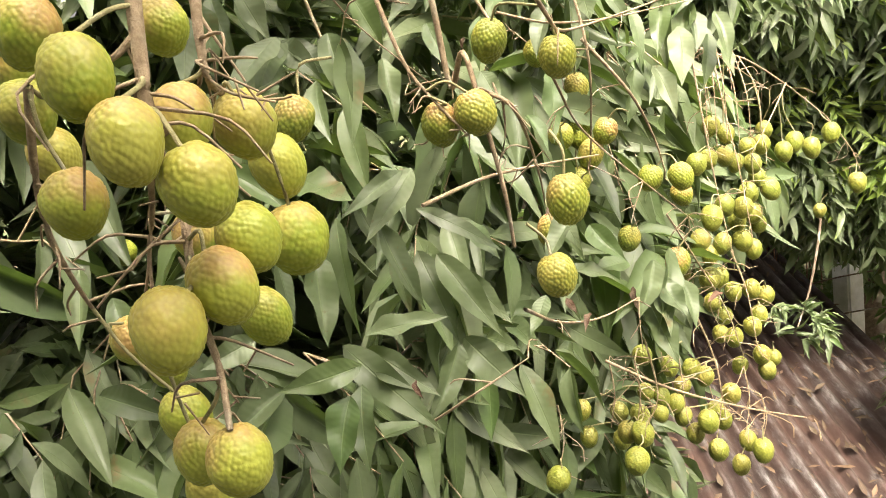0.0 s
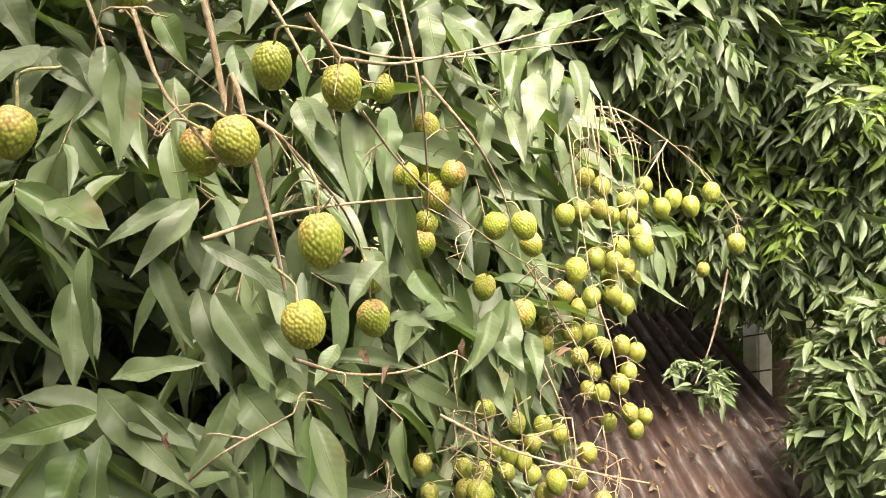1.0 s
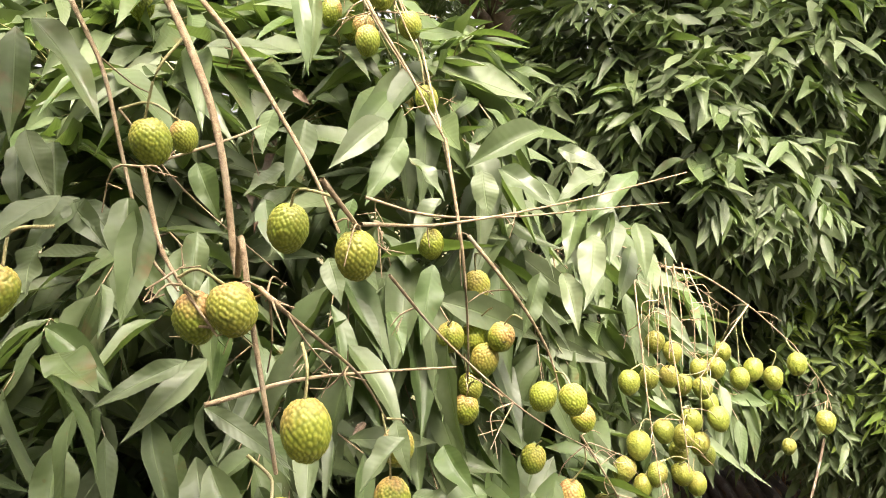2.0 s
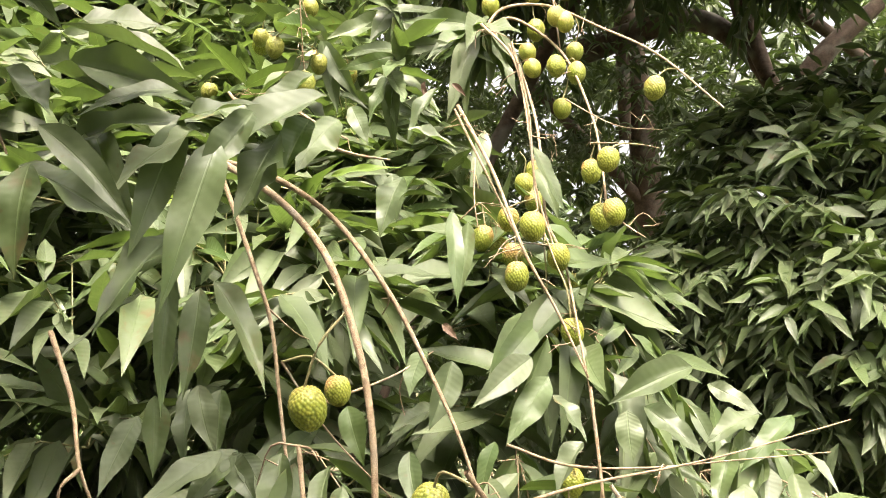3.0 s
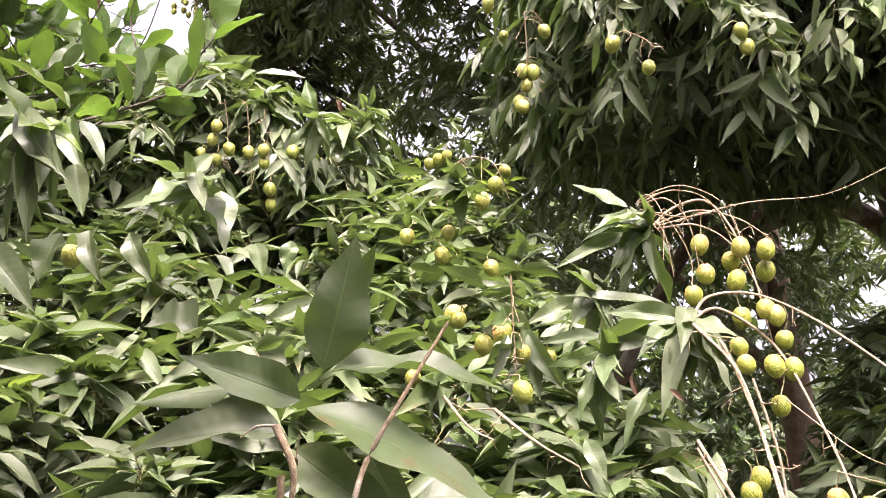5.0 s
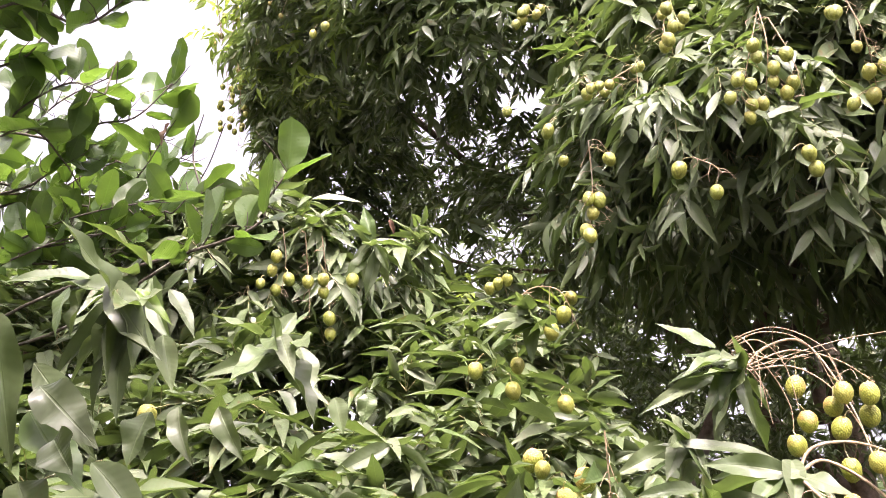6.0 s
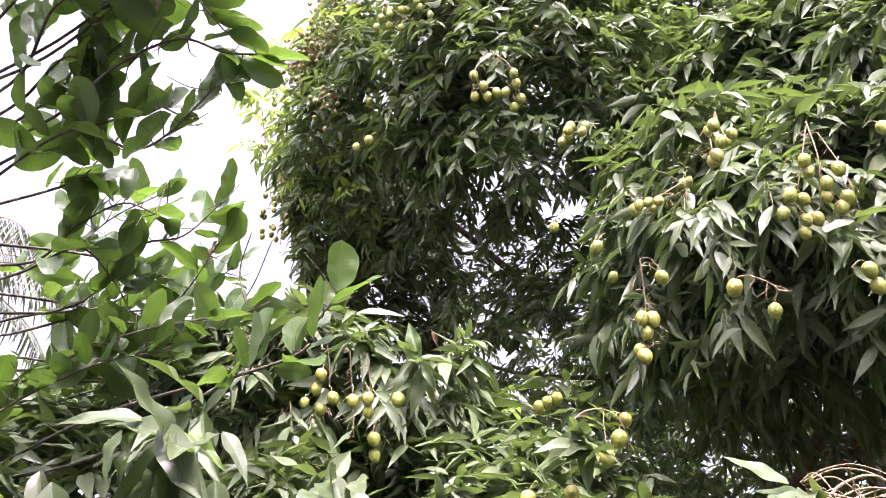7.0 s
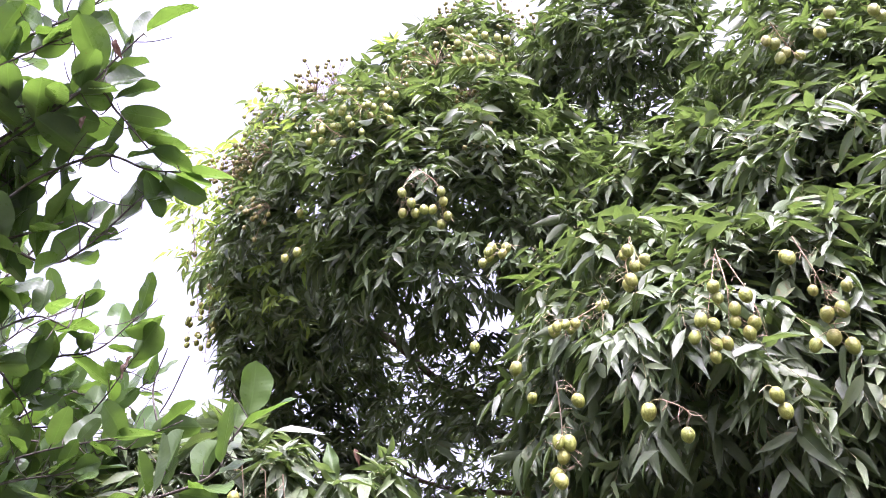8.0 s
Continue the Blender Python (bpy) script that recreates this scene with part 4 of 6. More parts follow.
hang_leaves(bough_0, mat_leaf, [
    (-0.028, 0.673, 3.978, 0.015, 0.641, 3.934, 0.035, 0.1, 0),
    (-0.032, 0.672, 3.976, -0.058, 0.635, 3.92, 0.025, 0.1, 0),
    (0.015, 0.722, 3.924, 0.032, 0.683, 3.851, 0.029, 0.1, 0),
    (-0.136, 0.687, 4.131, -0.099, 0.641, 4.108, 0.039, 0.1, 0),
    (-0.293, 0.589, 4.013, -0.229, 0.565, 3.992, 0.027, 0.1, 0),
    (-0.016, 0.8, 4.227, -0.007, 0.767, 4.178, 0.024, 0.1, 0),
    (0.025, 0.829, 4.175, 0.042, 0.811, 4.14, 0.024, 0.1, 0),
    (-0.205, 0.567, 3.997, -0.219, 0.546, 3.956, 0.029, 0.1, 0),
    (-0.179, 0.617, 4.026, -0.218, 0.593, 4.02, 0.027, 0.1, 0),
    (-0.243, 0.55, 4.095, -0.226, 0.517, 4.046, 0.023, 0.1, 0),
], 20)
hang_leaves(bough_0, mat_leaf, [
    (-0.016, 0.736, 4.063, 0.012, 0.707, 4.028, 0.021, 0.1, 0),
    (-0.075, 0.729, 4.044, -0.074, 0.696, 3.996, 0.023, 0.1, 0),
    (-0.011, 0.728, 3.952, 0.018, 0.707, 3.946, 0.025, 0.1, 0),
    (-0.124, 0.658, 3.994, -0.053, 0.609, 3.93, 0.035, 0.1, 0),
    (-0.105, 0.656, 3.989, -0.05, 0.626, 3.955, 0.028, 0.1, 0),
], 30)

bough_1 = bearing_branch(NEAR, "drooping brown stalks with knobbly green fruits", [
    (0.0020, [(0.064, 0.642, 4.237), (0.08, 0.665, 4.206), (0.082, 0.67, 4.2)]),
    (0.0016, [(0.079, 0.684, 4.207), (0.125, 0.857, 4.197), (0.236, 0.963, 4.207), (0.389, 1.121, 4.23)]),
    (0.0020, [(-0.043, 0.703, 4.086), (0.011, 0.746, 4.091), (0.065, 0.777, 4.088), (0.126, 0.842, 4.075)]),
    (0.0018, [(0.024, 0.632, 4.174), (0.04, 0.63, 4.158), (0.058, 0.75, 4.093), (0.066, 0.823, 4.038)]),
    (0.0018, [(0.124, 0.918, 4.274), (0.135, 0.891, 4.172), (0.134, 0.928, 4.085), (0.13, 0.956, 4.035)]),
    (0.0022, [(0.139, 0.947, 4.181), (0.184, 0.954, 4.115), (0.212, 0.987, 4.056), (0.223, 0.996, 4.011)]),
    (0.0014, [(0.084, 0.769, 4.164), (0.116, 0.853, 4.098), (0.186, 0.897, 4.017), (0.258, 1.026, 3.937)]),
    (0.0016, [(0.024, 0.629, 4.01), (0.053, 0.691, 3.97), (0.095, 0.754, 3.942), (0.142, 0.81, 3.934)]),
    (0.0018, [(-0.043, 0.635, 4.251), (-0.031, 0.621, 4.205), (-0.017, 0.615, 4.18), (0.004, 0.608, 4.15)]),
    (0.0020, [(0.119, 0.951, 3.806), (0.19, 0.93, 3.766), (0.284, 0.956, 3.711), (0.371, 0.985, 3.666)]),
    (0.0013, [(-0.069, 0.639, 3.921), (-0.024, 0.594, 3.964), (0.02, 0.618, 3.975)]),
], [
    (0.031, 0.681, 4.207, 0.953), (0.078, 0.664, 4.188, 0.956), (0.012, 0.615, 4.164, 0.968), (-0.014, 0.624, 4.159, 0.921),
    (0.061, 0.572, 4.103, 0.945), (0.046, 0.555, 4.058, 0.872), (0.07, 0.852, 4.004, 1.018), (0.069, 0.811, 3.974, 1.037),
    (0.141, 1.052, 4.119, 1.033), (0.096, 1.019, 4.17, 0.986), (0.111, 1.019, 4.069, 1.011), (0.136, 1.046, 4.063, 1.003),
    (0.165, 1.027, 4.065, 0.983), (0.145, 1.034, 4.039, 1.077), (0.129, 1.034, 4.011, 0.923), (0.122, 1.029, 3.987, 1.003),
    (0.205, 0.997, 4.006, 0.969), (0.234, 0.969, 4.009, 0.941), (0.249, 1.035, 3.971, 0.936), (0.195, 1.126, 3.897, 1.081),
    (0.229, 1.009, 3.893, 1.05), (-0.104, 0.571, 4.186, 0.877),
], fine=True, seed=2)
hang_leaves(bough_1, mat_leaf, [
    (0.271, 1.063, 4.168, 0.27, 1.016, 4.105, 0.038, 0.1, 0),
    (0.294, 1.09, 4.185, 0.292, 1.055, 4.132, 0.031, 0.1, 0),
    (0.184, 0.956, 3.887, 0.191, 0.913, 3.841, 0.041, 0.1, 0),
    (0.178, 0.951, 3.872, 0.192, 0.904, 3.808, 0.039, 0.1, 0),
    (0.323, 1.088, 4.176, 0.325, 1.052, 4.114, 0.03, 0.1, 0),
    (0.262, 1.094, 4.206, 0.238, 1.044, 4.138, 0.033, 0.1, 0),
    (0.329, 1.112, 4.235, 0.28, 1.068, 4.174, 0.033, 0.1, 0),
    (0.297, 1.102, 4.189, 0.268, 1.056, 4.124, 0.038, 0.1, 0),
    (0.286, 1.108, 4.212, 0.256, 1.071, 4.183, 0.044, 0.1, 0),
    (0.32, 1.112, 4.149, 0.295, 1.068, 4.088, 0.03, 0.1, 0),
], 1000)
hang_leaves(bough_1, mat_leaf, [
    (0.35, 1.16, 4.138, 0.338, 1.098, 4.094, 0.023, 0.1, 0),
    (0.236, 1.058, 4.128, 0.248, 1.012, 4.067, 0.028, 0.1, 0),
    (0.193, 0.953, 3.9, 0.205, 0.921, 3.853, 0.037, 0.1, 0),
    (0.145, 0.865, 3.954, 0.107, 0.845, 3.951, 0.033, 0.1, 0),
    (0.086, 0.783, 4.033, 0.051, 0.756, 4, 0.026, 0.1, 0),
    (0.213, 0.972, 3.926, 0.187, 0.922, 3.841, 0.038, 0.1, 0),
    (0.081, 0.851, 3.961, 0.126, 0.827, 3.953, 0.03, 0.1, 0),
    (0.187, 0.942, 3.925, 0.163, 0.908, 3.869, 0.03, 0.1, 0),
    (0.236, 1.029, 3.863, 0.241, 0.986, 3.813, 0.03, 0.1, 0),
    (0.046, 0.704, 3.991, 0.029, 0.678, 3.966, 0.019, 0.1, 0),
], 1010)
hang_leaves(bough_1, mat_leaf, [
    (0.075, 0.818, 4.038, 0.087, 0.778, 4, 0.022, 0.1, 0),
    (0.11, 0.859, 4.002, 0.13, 0.829, 3.963, 0.03, 0.1, 0),
    (0.211, 1.043, 4.13, 0.185, 1.007, 4.066, 0.035, 0.1, 0),
    (0.103, 0.948, 4.154, 0.085, 0.902, 4.087, 0.035, 0.1, 0),
    (0.066, 0.889, 4.119, 0.08, 0.859, 4.083, 0.024, 0.1, 0),
], 1020)

bearing_branch(NEAR, "arching twig with small yellow-green fruits in a dense bunch", [
    (0.0022, [(0.412, 1.427, 4.09), (0.479, 1.475, 4.071), (0.582, 1.566, 4.001), (0.666, 1.6, 3.924)]),
    (0.0018, [(0.4, 1.372, 4.095), (0.407, 1.35, 3.999), (0.414, 1.328, 3.913), (0.418, 1.304, 3.809)]),
    (0.0016, [(0.354, 1.319, 4.095), (0.357, 1.293, 3.988), (0.362, 1.267, 3.88), (0.37, 1.247, 3.797)]),
    (0.0016, [(0.576, 1.544, 4.005), (0.516, 1.45, 3.974), (0.464, 1.417, 3.917)]),
    (0.0014, [(0.666, 1.6, 3.924), (0.73, 1.632, 3.835), (0.729, 1.622, 3.798)]),
    (0.0013, [(0.414, 1.397, 4.105), (0.41, 1.358, 4.035), (0.403, 1.341, 3.965)]),
    (0.0013, [(0.425, 1.393, 4.096), (0.426, 1.357, 4.031), (0.421, 1.338, 3.955)]),
    (0.0013, [(0.437, 1.394, 4.098), (0.443, 1.356, 4.03), (0.439, 1.338, 3.959)]),
    (0.0013, [(0.403, 1.394, 4.097), (0.394, 1.358, 4.036), (0.386, 1.34, 3.957)]),
    (0.0013, [(0.446, 1.391, 4.084), (0.46, 1.355, 4.028), (0.455, 1.335, 3.943)]),
    (0.0013, [(0.395, 1.398, 4.106), (0.381, 1.359, 4.037), (0.374, 1.343, 3.969)]),
    (0.0014, [(0.325, 1.33, 4.14), (0.421, 1.427, 4.089), (0.535, 1.512, 4.003)]),
], [
    (0.391, 1.385, 3.981, 0.987), (0.421, 1.405, 3.961, 1.006), (0.336, 1.283, 3.947, 1.02), (0.378, 1.367, 3.932, 0.982),
    (0.412, 1.393, 3.926, 1.004), (0.442, 1.437, 3.902, 0.982), (0.473, 1.463, 3.92, 0.997), (0.505, 1.485, 3.915, 1.013),
    (0.527, 1.53, 3.931, 0.981), (0.47, 1.433, 3.896, 1.038), (0.487, 1.465, 3.863, 1.008), (0.484, 1.398, 3.857, 1.132),
    (0.436, 1.362, 3.866, 1.101), (0.542, 1.484, 3.896, 1.076), (0.569, 1.505, 3.905, 1.09), (0.608, 1.528, 3.884, 1.112),
    (0.658, 1.561, 3.898, 1.134), (0.708, 1.574, 3.792, 1.163), (0.688, 1.702, 3.709, 0.917), (0.338, 1.234, 3.874, 1.144),
    (0.392, 1.346, 3.857, 1.035), (0.42, 1.346, 3.848, 1.091), (0.458, 1.412, 3.816, 1.037), (0.317, 1.231, 3.843, 1.048),
    (0.376, 1.324, 3.801, 1.027), (0.418, 1.356, 3.789, 1.056), (0.448, 1.397, 3.758, 1.036), (0.42, 1.383, 3.814, 1.015),
    (0.475, 1.445, 3.786, 1.006), (0.356, 1.328, 3.783, 0.98),
], fine=False, seed=3)

bearing_branch(NEAR, "hanging twigs with small green fruits strung along them", [
    (0.0016, [(0.257, 1.165, 3.911), (0.302, 1.199, 3.821), (0.338, 1.2, 3.738), (0.361, 1.21, 3.651)]),
    (0.0016, [(0.382, 1.301, 3.796), (0.396, 1.283, 3.727), (0.399, 1.263, 3.64)]),
], [
    (0.287, 1.236, 3.793, 0.909), (0.284, 1.231, 3.768, 0.909), (0.323, 1.223, 3.783, 1.104), (0.393, 1.346, 3.707, 1.007),
    (0.37, 1.333, 3.74, 0.991), (0.432, 1.375, 3.695, 1.03), (0.461, 1.393, 3.672, 1.048), (0.348, 1.311, 3.709, 0.98),
    (0.377, 1.353, 3.664, 0.962), (0.416, 1.333, 3.645, 1.065), (0.364, 1.34, 3.638, 0.957), (0.383, 1.329, 3.633, 1.007),
    (0.441, 1.374, 3.646, 1.039), (0.436, 1.36, 3.578, 1.04), (0.481, 1.435, 3.531, 0.981), (0.444, 1.361, 3.547, 1.046),
    (0.405, 1.385, 3.552, 0.944),
], fine=False, seed=4)

bearing_branch(NEAR, "thin pale twig with green fruits hanging over the roof", [
    (0.0016, [(0.203, 0.973, 3.845), (0.211, 0.978, 3.778), (0.212, 0.972, 3.715)]),
    (0.0016, [(0.255, 1.067, 3.809), (0.28, 1.076, 3.724), (0.288, 1.075, 3.632)]),
    (0.0014, [(0.166, 0.94, 3.83), (0.171, 0.925, 3.767), (0.154, 0.917, 3.732)]),
    (0.0013, [(0.303, 1.155, 3.683), (0.302, 1.14, 3.631), (0.288, 1.126, 3.581)]),
    (0.0013, [(0.355, 1.199, 3.644), (0.356, 1.186, 3.598), (0.344, 1.173, 3.555)]),
    (0.0013, [(0.159, 0.988, 3.783), (0.159, 0.976, 3.742), (0.148, 0.965, 3.704)]),
    (0.0013, [(0.135, 1.043, 3.763), (0.135, 1.031, 3.719), (0.123, 1.019, 3.678)]),
    (0.0013, [(0.054, 0.936, 3.766), (0.055, 0.925, 3.729), (0.045, 0.916, 3.696)]),
    (0.0013, [(0.359, 1.141, 3.624), (0.362, 1.133, 3.592), (0.351, 1.124, 3.562)]),
], [
    (0.175, 1.02, 3.773, 0.88), (0.214, 1.05, 3.737, 0.827), (0.254, 1.102, 3.702, 0.874), (0.282, 1.144, 3.666, 0.913),
    (0.237, 1.092, 3.684, 0.823), (0.182, 1.069, 3.695, 0.804), (0.202, 1.065, 3.687, 0.802), (0.22, 1.064, 3.674, 0.805),
    (0.196, 1.059, 3.666, 0.802), (0.231, 1.08, 3.644, 0.822), (0.324, 1.167, 3.619, 0.989), (0.298, 1.16, 3.599, 0.939),
    (0.261, 1.064, 3.639, 0.991), (0.308, 1.167, 3.579, 0.947), (0.163, 1.021, 3.689, 0.855), (0.139, 0.984, 3.688, 0.908),
    (0.09, 1.034, 3.702, 0.861), (0.14, 1.045, 3.685, 0.832), (0.247, 1.086, 3.611, 0.878), (0.164, 1.035, 3.652, 0.83),
    (0.139, 0.936, 3.675, 1.036), (0.154, 0.963, 3.695, 0.973), (0.04, 0.911, 3.682, 0.975), (0.327, 1.158, 3.503, 0.933),
    (0.285, 1.119, 3.558, 0.995), (0.343, 1.168, 3.536, 0.933), (0.349, 1.119, 3.546, 1.045), (0.138, 1.033, 3.651, 0.866),
    (0.094, 1.033, 3.662, 0.866),
], fine=False, seed=5)

bough_5 = bearing_branch(NEAR, "bundle of arching brown stalks with green fruits", [
    (0.0029, [(-0.102, 1.42, 4.979), (-0.069, 1.435, 5.011), (-0.019, 1.439, 5.02), (0.016, 1.438, 4.977), (0.046, 1.416, 4.887), (0.064, 1.376, 4.765)]),
    (0.0029, [(-0.053, 1.357, 4.794), (-0.024, 1.382, 4.84), (0.045, 1.4, 4.844), (0.127, 1.388, 4.796), (0.203, 1.212, 4.687), (0.272, 1.111, 4.582)]),
    (0.0029, [(-0.053, 1.359, 4.799), (-0.007, 1.377, 4.819), (0.067, 1.373, 4.756), (0.111, 1.304, 4.642), (0.129, 1.171, 4.548), (0.137, 1.117, 4.469)]),
    (0.0029, [(-0.057, 1.356, 4.795), (-0.015, 1.357, 4.774), (0.025, 1.329, 4.664), (0.05, 1.218, 4.551), (0.062, 1.147, 4.467), (0.088, 1.097, 4.406), (0.116, 0.994, 4.285)]),
    (0.0019, [(-0.102, 1.42, 4.979), (-0.033, 1.44, 5.004), (0.035, 1.443, 4.982), (0.083, 1.444, 4.941)]),
    (0.0019, [(-0.097, 1.418, 4.972), (-0.033, 1.43, 4.975), (0.021, 1.425, 4.932), (0.058, 1.404, 4.844)]),
    (0.0012, [(-0.095, 1.405, 4.973), (0.048, 1.498, 5.027), (0.201, 1.699, 5.092), (0.345, 1.841, 5.186)]),
    (0.0010, [(0.117, 1.199, 4.571), (0.172, 1.144, 4.553), (0.2, 1.122, 4.541)]),
    (0.0010, [(0.073, 1.345, 4.674), (0.146, 1.191, 4.591), (0.203, 1.13, 4.565)]),
    (0.0015, [(0.137, 1.117, 4.469), (0.161, 1.089, 4.445), (0.18, 1.066, 4.429)]),
    (0.0015, [(-0.122, 1.387, 5.009), (-0.066, 1.374, 5.022), (-0.008, 1.37, 4.995), (0.025, 1.387, 4.919)]),
    (0.0015, [(-0.123, 1.389, 5.005), (-0.077, 1.376, 5.01), (-0.044, 1.376, 4.967), (-0.033, 1.383, 4.892)]),
    (0.0015, [(-0.12, 1.391, 5), (-0.074, 1.39, 4.973), (-0.046, 1.397, 4.911), (-0.046, 1.392, 4.861)]),
    (0.0015, [(-0.122, 1.387, 5.009), (-0.09, 1.367, 5.021), (-0.042, 1.354, 5.02), (0.012, 1.354, 4.985), (0.032, 1.358, 4.93)]),
    (0.0015, [(-0.115, 1.393, 5), (-0.049, 1.394, 4.98), (0.02, 1.38, 4.985)]),
    (0.0015, [(-0.12, 1.393, 4.996), (-0.085, 1.394, 4.958), (-0.074, 1.401, 4.881)]),
    (0.0015, [(-0.126, 1.386, 5.009), (-0.103, 1.366, 5.016), (-0.082, 1.363, 4.977), (-0.086, 1.365, 4.903)]),
], [
    (-0.032, 1.45, 4.945, 1.04), (-0.024, 1.391, 4.88, 1.006), (0.032, 1.394, 4.92, 0.982), (0.016, 1.414, 4.904, 0.959),
    (0.071, 1.435, 4.923, 1.005), (0.068, 1.459, 4.893, 1.027), (0.021, 1.403, 4.868, 0.995), (-0.045, 1.38, 4.844, 0.99),
    (0.059, 1.365, 4.812, 0.95), (0.073, 1.365, 4.801, 0.947), (0.024, 1.403, 4.807, 0.986), (0.016, 1.357, 4.755, 0.9),
    (0.083, 1.417, 4.771, 0.927), (0.024, 1.349, 4.727, 0.888), (0.062, 1.327, 4.72, 0.98), (0.089, 1.363, 4.719, 0.975),
    (0.066, 1.365, 4.666, 0.928), (0.197, 1.158, 4.625, 0.886), (0.115, 1.208, 4.535, 0.904), (0.14, 1.108, 4.528, 0.878),
    (0.129, 1.141, 4.465, 0.941), (0.146, 1.092, 4.463, 0.894),
], fine=True, seed=6)
hang_leaves(bough_5, mat_leaf, [
    (-0.143, 1.41, 5.013, -0.234, 1.401, 5.066, 0.035, 0.1, 0),
    (-0.118, 1.424, 4.985, -0.173, 1.385, 4.889, 0.036, 0.1, 0),
    (-0.126, 1.423, 4.98, -0.134, 1.396, 4.896, 0.032, 0.1, 0),
    (-0.118, 1.423, 4.994, -0.233, 1.425, 4.96, 0.032, 0.1, 0),
    (-0.111, 1.408, 4.973, -0.097, 1.393, 4.868, 0.029, 0.1, 0),
    (-0.142, 1.45, 4.98, -0.286, 1.414, 4.93, 0.035, 0.1, 0),
    (-0.05, 1.36, 4.798, -0.033, 1.346, 4.693, 0.033, 0.1, 0),
    (-0.059, 1.377, 4.802, -0.086, 1.347, 4.704, 0.031, 0.1, 0),
    (-0.048, 1.359, 4.801, 0.012, 1.356, 4.71, 0.031, 0.1, 0),
    (-0.06, 1.375, 4.811, -0.176, 1.362, 4.797, 0.03, 0.1, 0),
], 5000)
hang_leaves(bough_5, mat_leaf, [
    (-0.066, 1.392, 4.82, -0.249, 1.388, 4.863, 0.029, 0.1, 0),
    (-0.062, 1.376, 4.802, -0.141, 1.342, 4.742, 0.032, 0.1, 0),
    (-0.04, 1.344, 4.786, -0.005, 1.337, 4.677, 0.028, 0.1, 0),
    (-0.149, 1.426, 4.932, -0.163, 1.418, 4.85, 0.028, 0.1, 0),
    (-0.177, 1.416, 4.841, -0.283, 1.405, 4.83, 0.03, 0.1, 0),
    (-0.19, 1.381, 4.785, -0.293, 1.37, 4.779, 0.029, 0.1, 0),
    (-0.197, 1.327, 4.728, -0.23, 1.313, 4.646, 0.029, 0.1, 0),
    (-0.114, 1.308, 4.694, -0.154, 1.282, 4.607, 0.028, 0.1, 0),
    (-0.075, 1.34, 4.751, -0.067, 1.324, 4.643, 0.027, 0.1, 0),
    (0.05, 1.124, 4.553, 0.081, 1.121, 4.467, 0.03, 0.1, 0),
], 5010)
hang_leaves(bough_5, mat_leaf, [
    (-0.023, 1.198, 4.596, -0.03, 1.173, 4.507, 0.029, 0.1, 0),
    (-0.095, 1.073, 4.571, -0.036, 1.077, 4.544, 0.03, 0.1, 0),
    (-0.093, 1.003, 4.502, -0.081, 0.998, 4.448, 0.03, 0.1, 0),
    (-0.174, 1.092, 4.61, -0.146, 1.081, 4.559, 0.031, 0.1, 0),
], 5020)

bearing_branch(NEAR, "long pale stalks with knobbly green fruits hanging down", [
    (0.0027, [(-0.041, 1.111, 4.607), (0.008, 1.074, 4.515), (0.051, 1.012, 4.415), (0.085, 1.009, 4.35), (0.118, 0.996, 4.279)]),
    (0.0023, [(-0.045, 1.299, 4.784), (0.013, 1.233, 4.701), (0.041, 1.166, 4.577), (0.058, 1.094, 4.47), (0.08, 1.067, 4.404)]),
    (0.0014, [(-0.025, 1.136, 4.545), (-0.016, 1.086, 4.483), (-0.01, 1.075, 4.449)]),
], [
    (0.044, 1.01, 4.385, 0.892), (0.054, 1.075, 4.447, 1.023), (0.082, 1.084, 4.412, 0.921), (0.026, 1.106, 4.418, 0.883),
    (0.02, 1.113, 4.462, 0.896), (0, 1.171, 4.433, 0.907), (-0.013, 1.12, 4.441, 0.908), (0.066, 1.096, 4.327, 0.923),
    (0.098, 1.058, 4.326, 0.879), (0.014, 1.315, 4.542, 0.993), (0.028, 1.329, 4.563, 0.957), (0.036, 1.248, 4.505, 0.93),
    (0.08, 1.299, 4.396, 0.867),
], fine=True, seed=7)

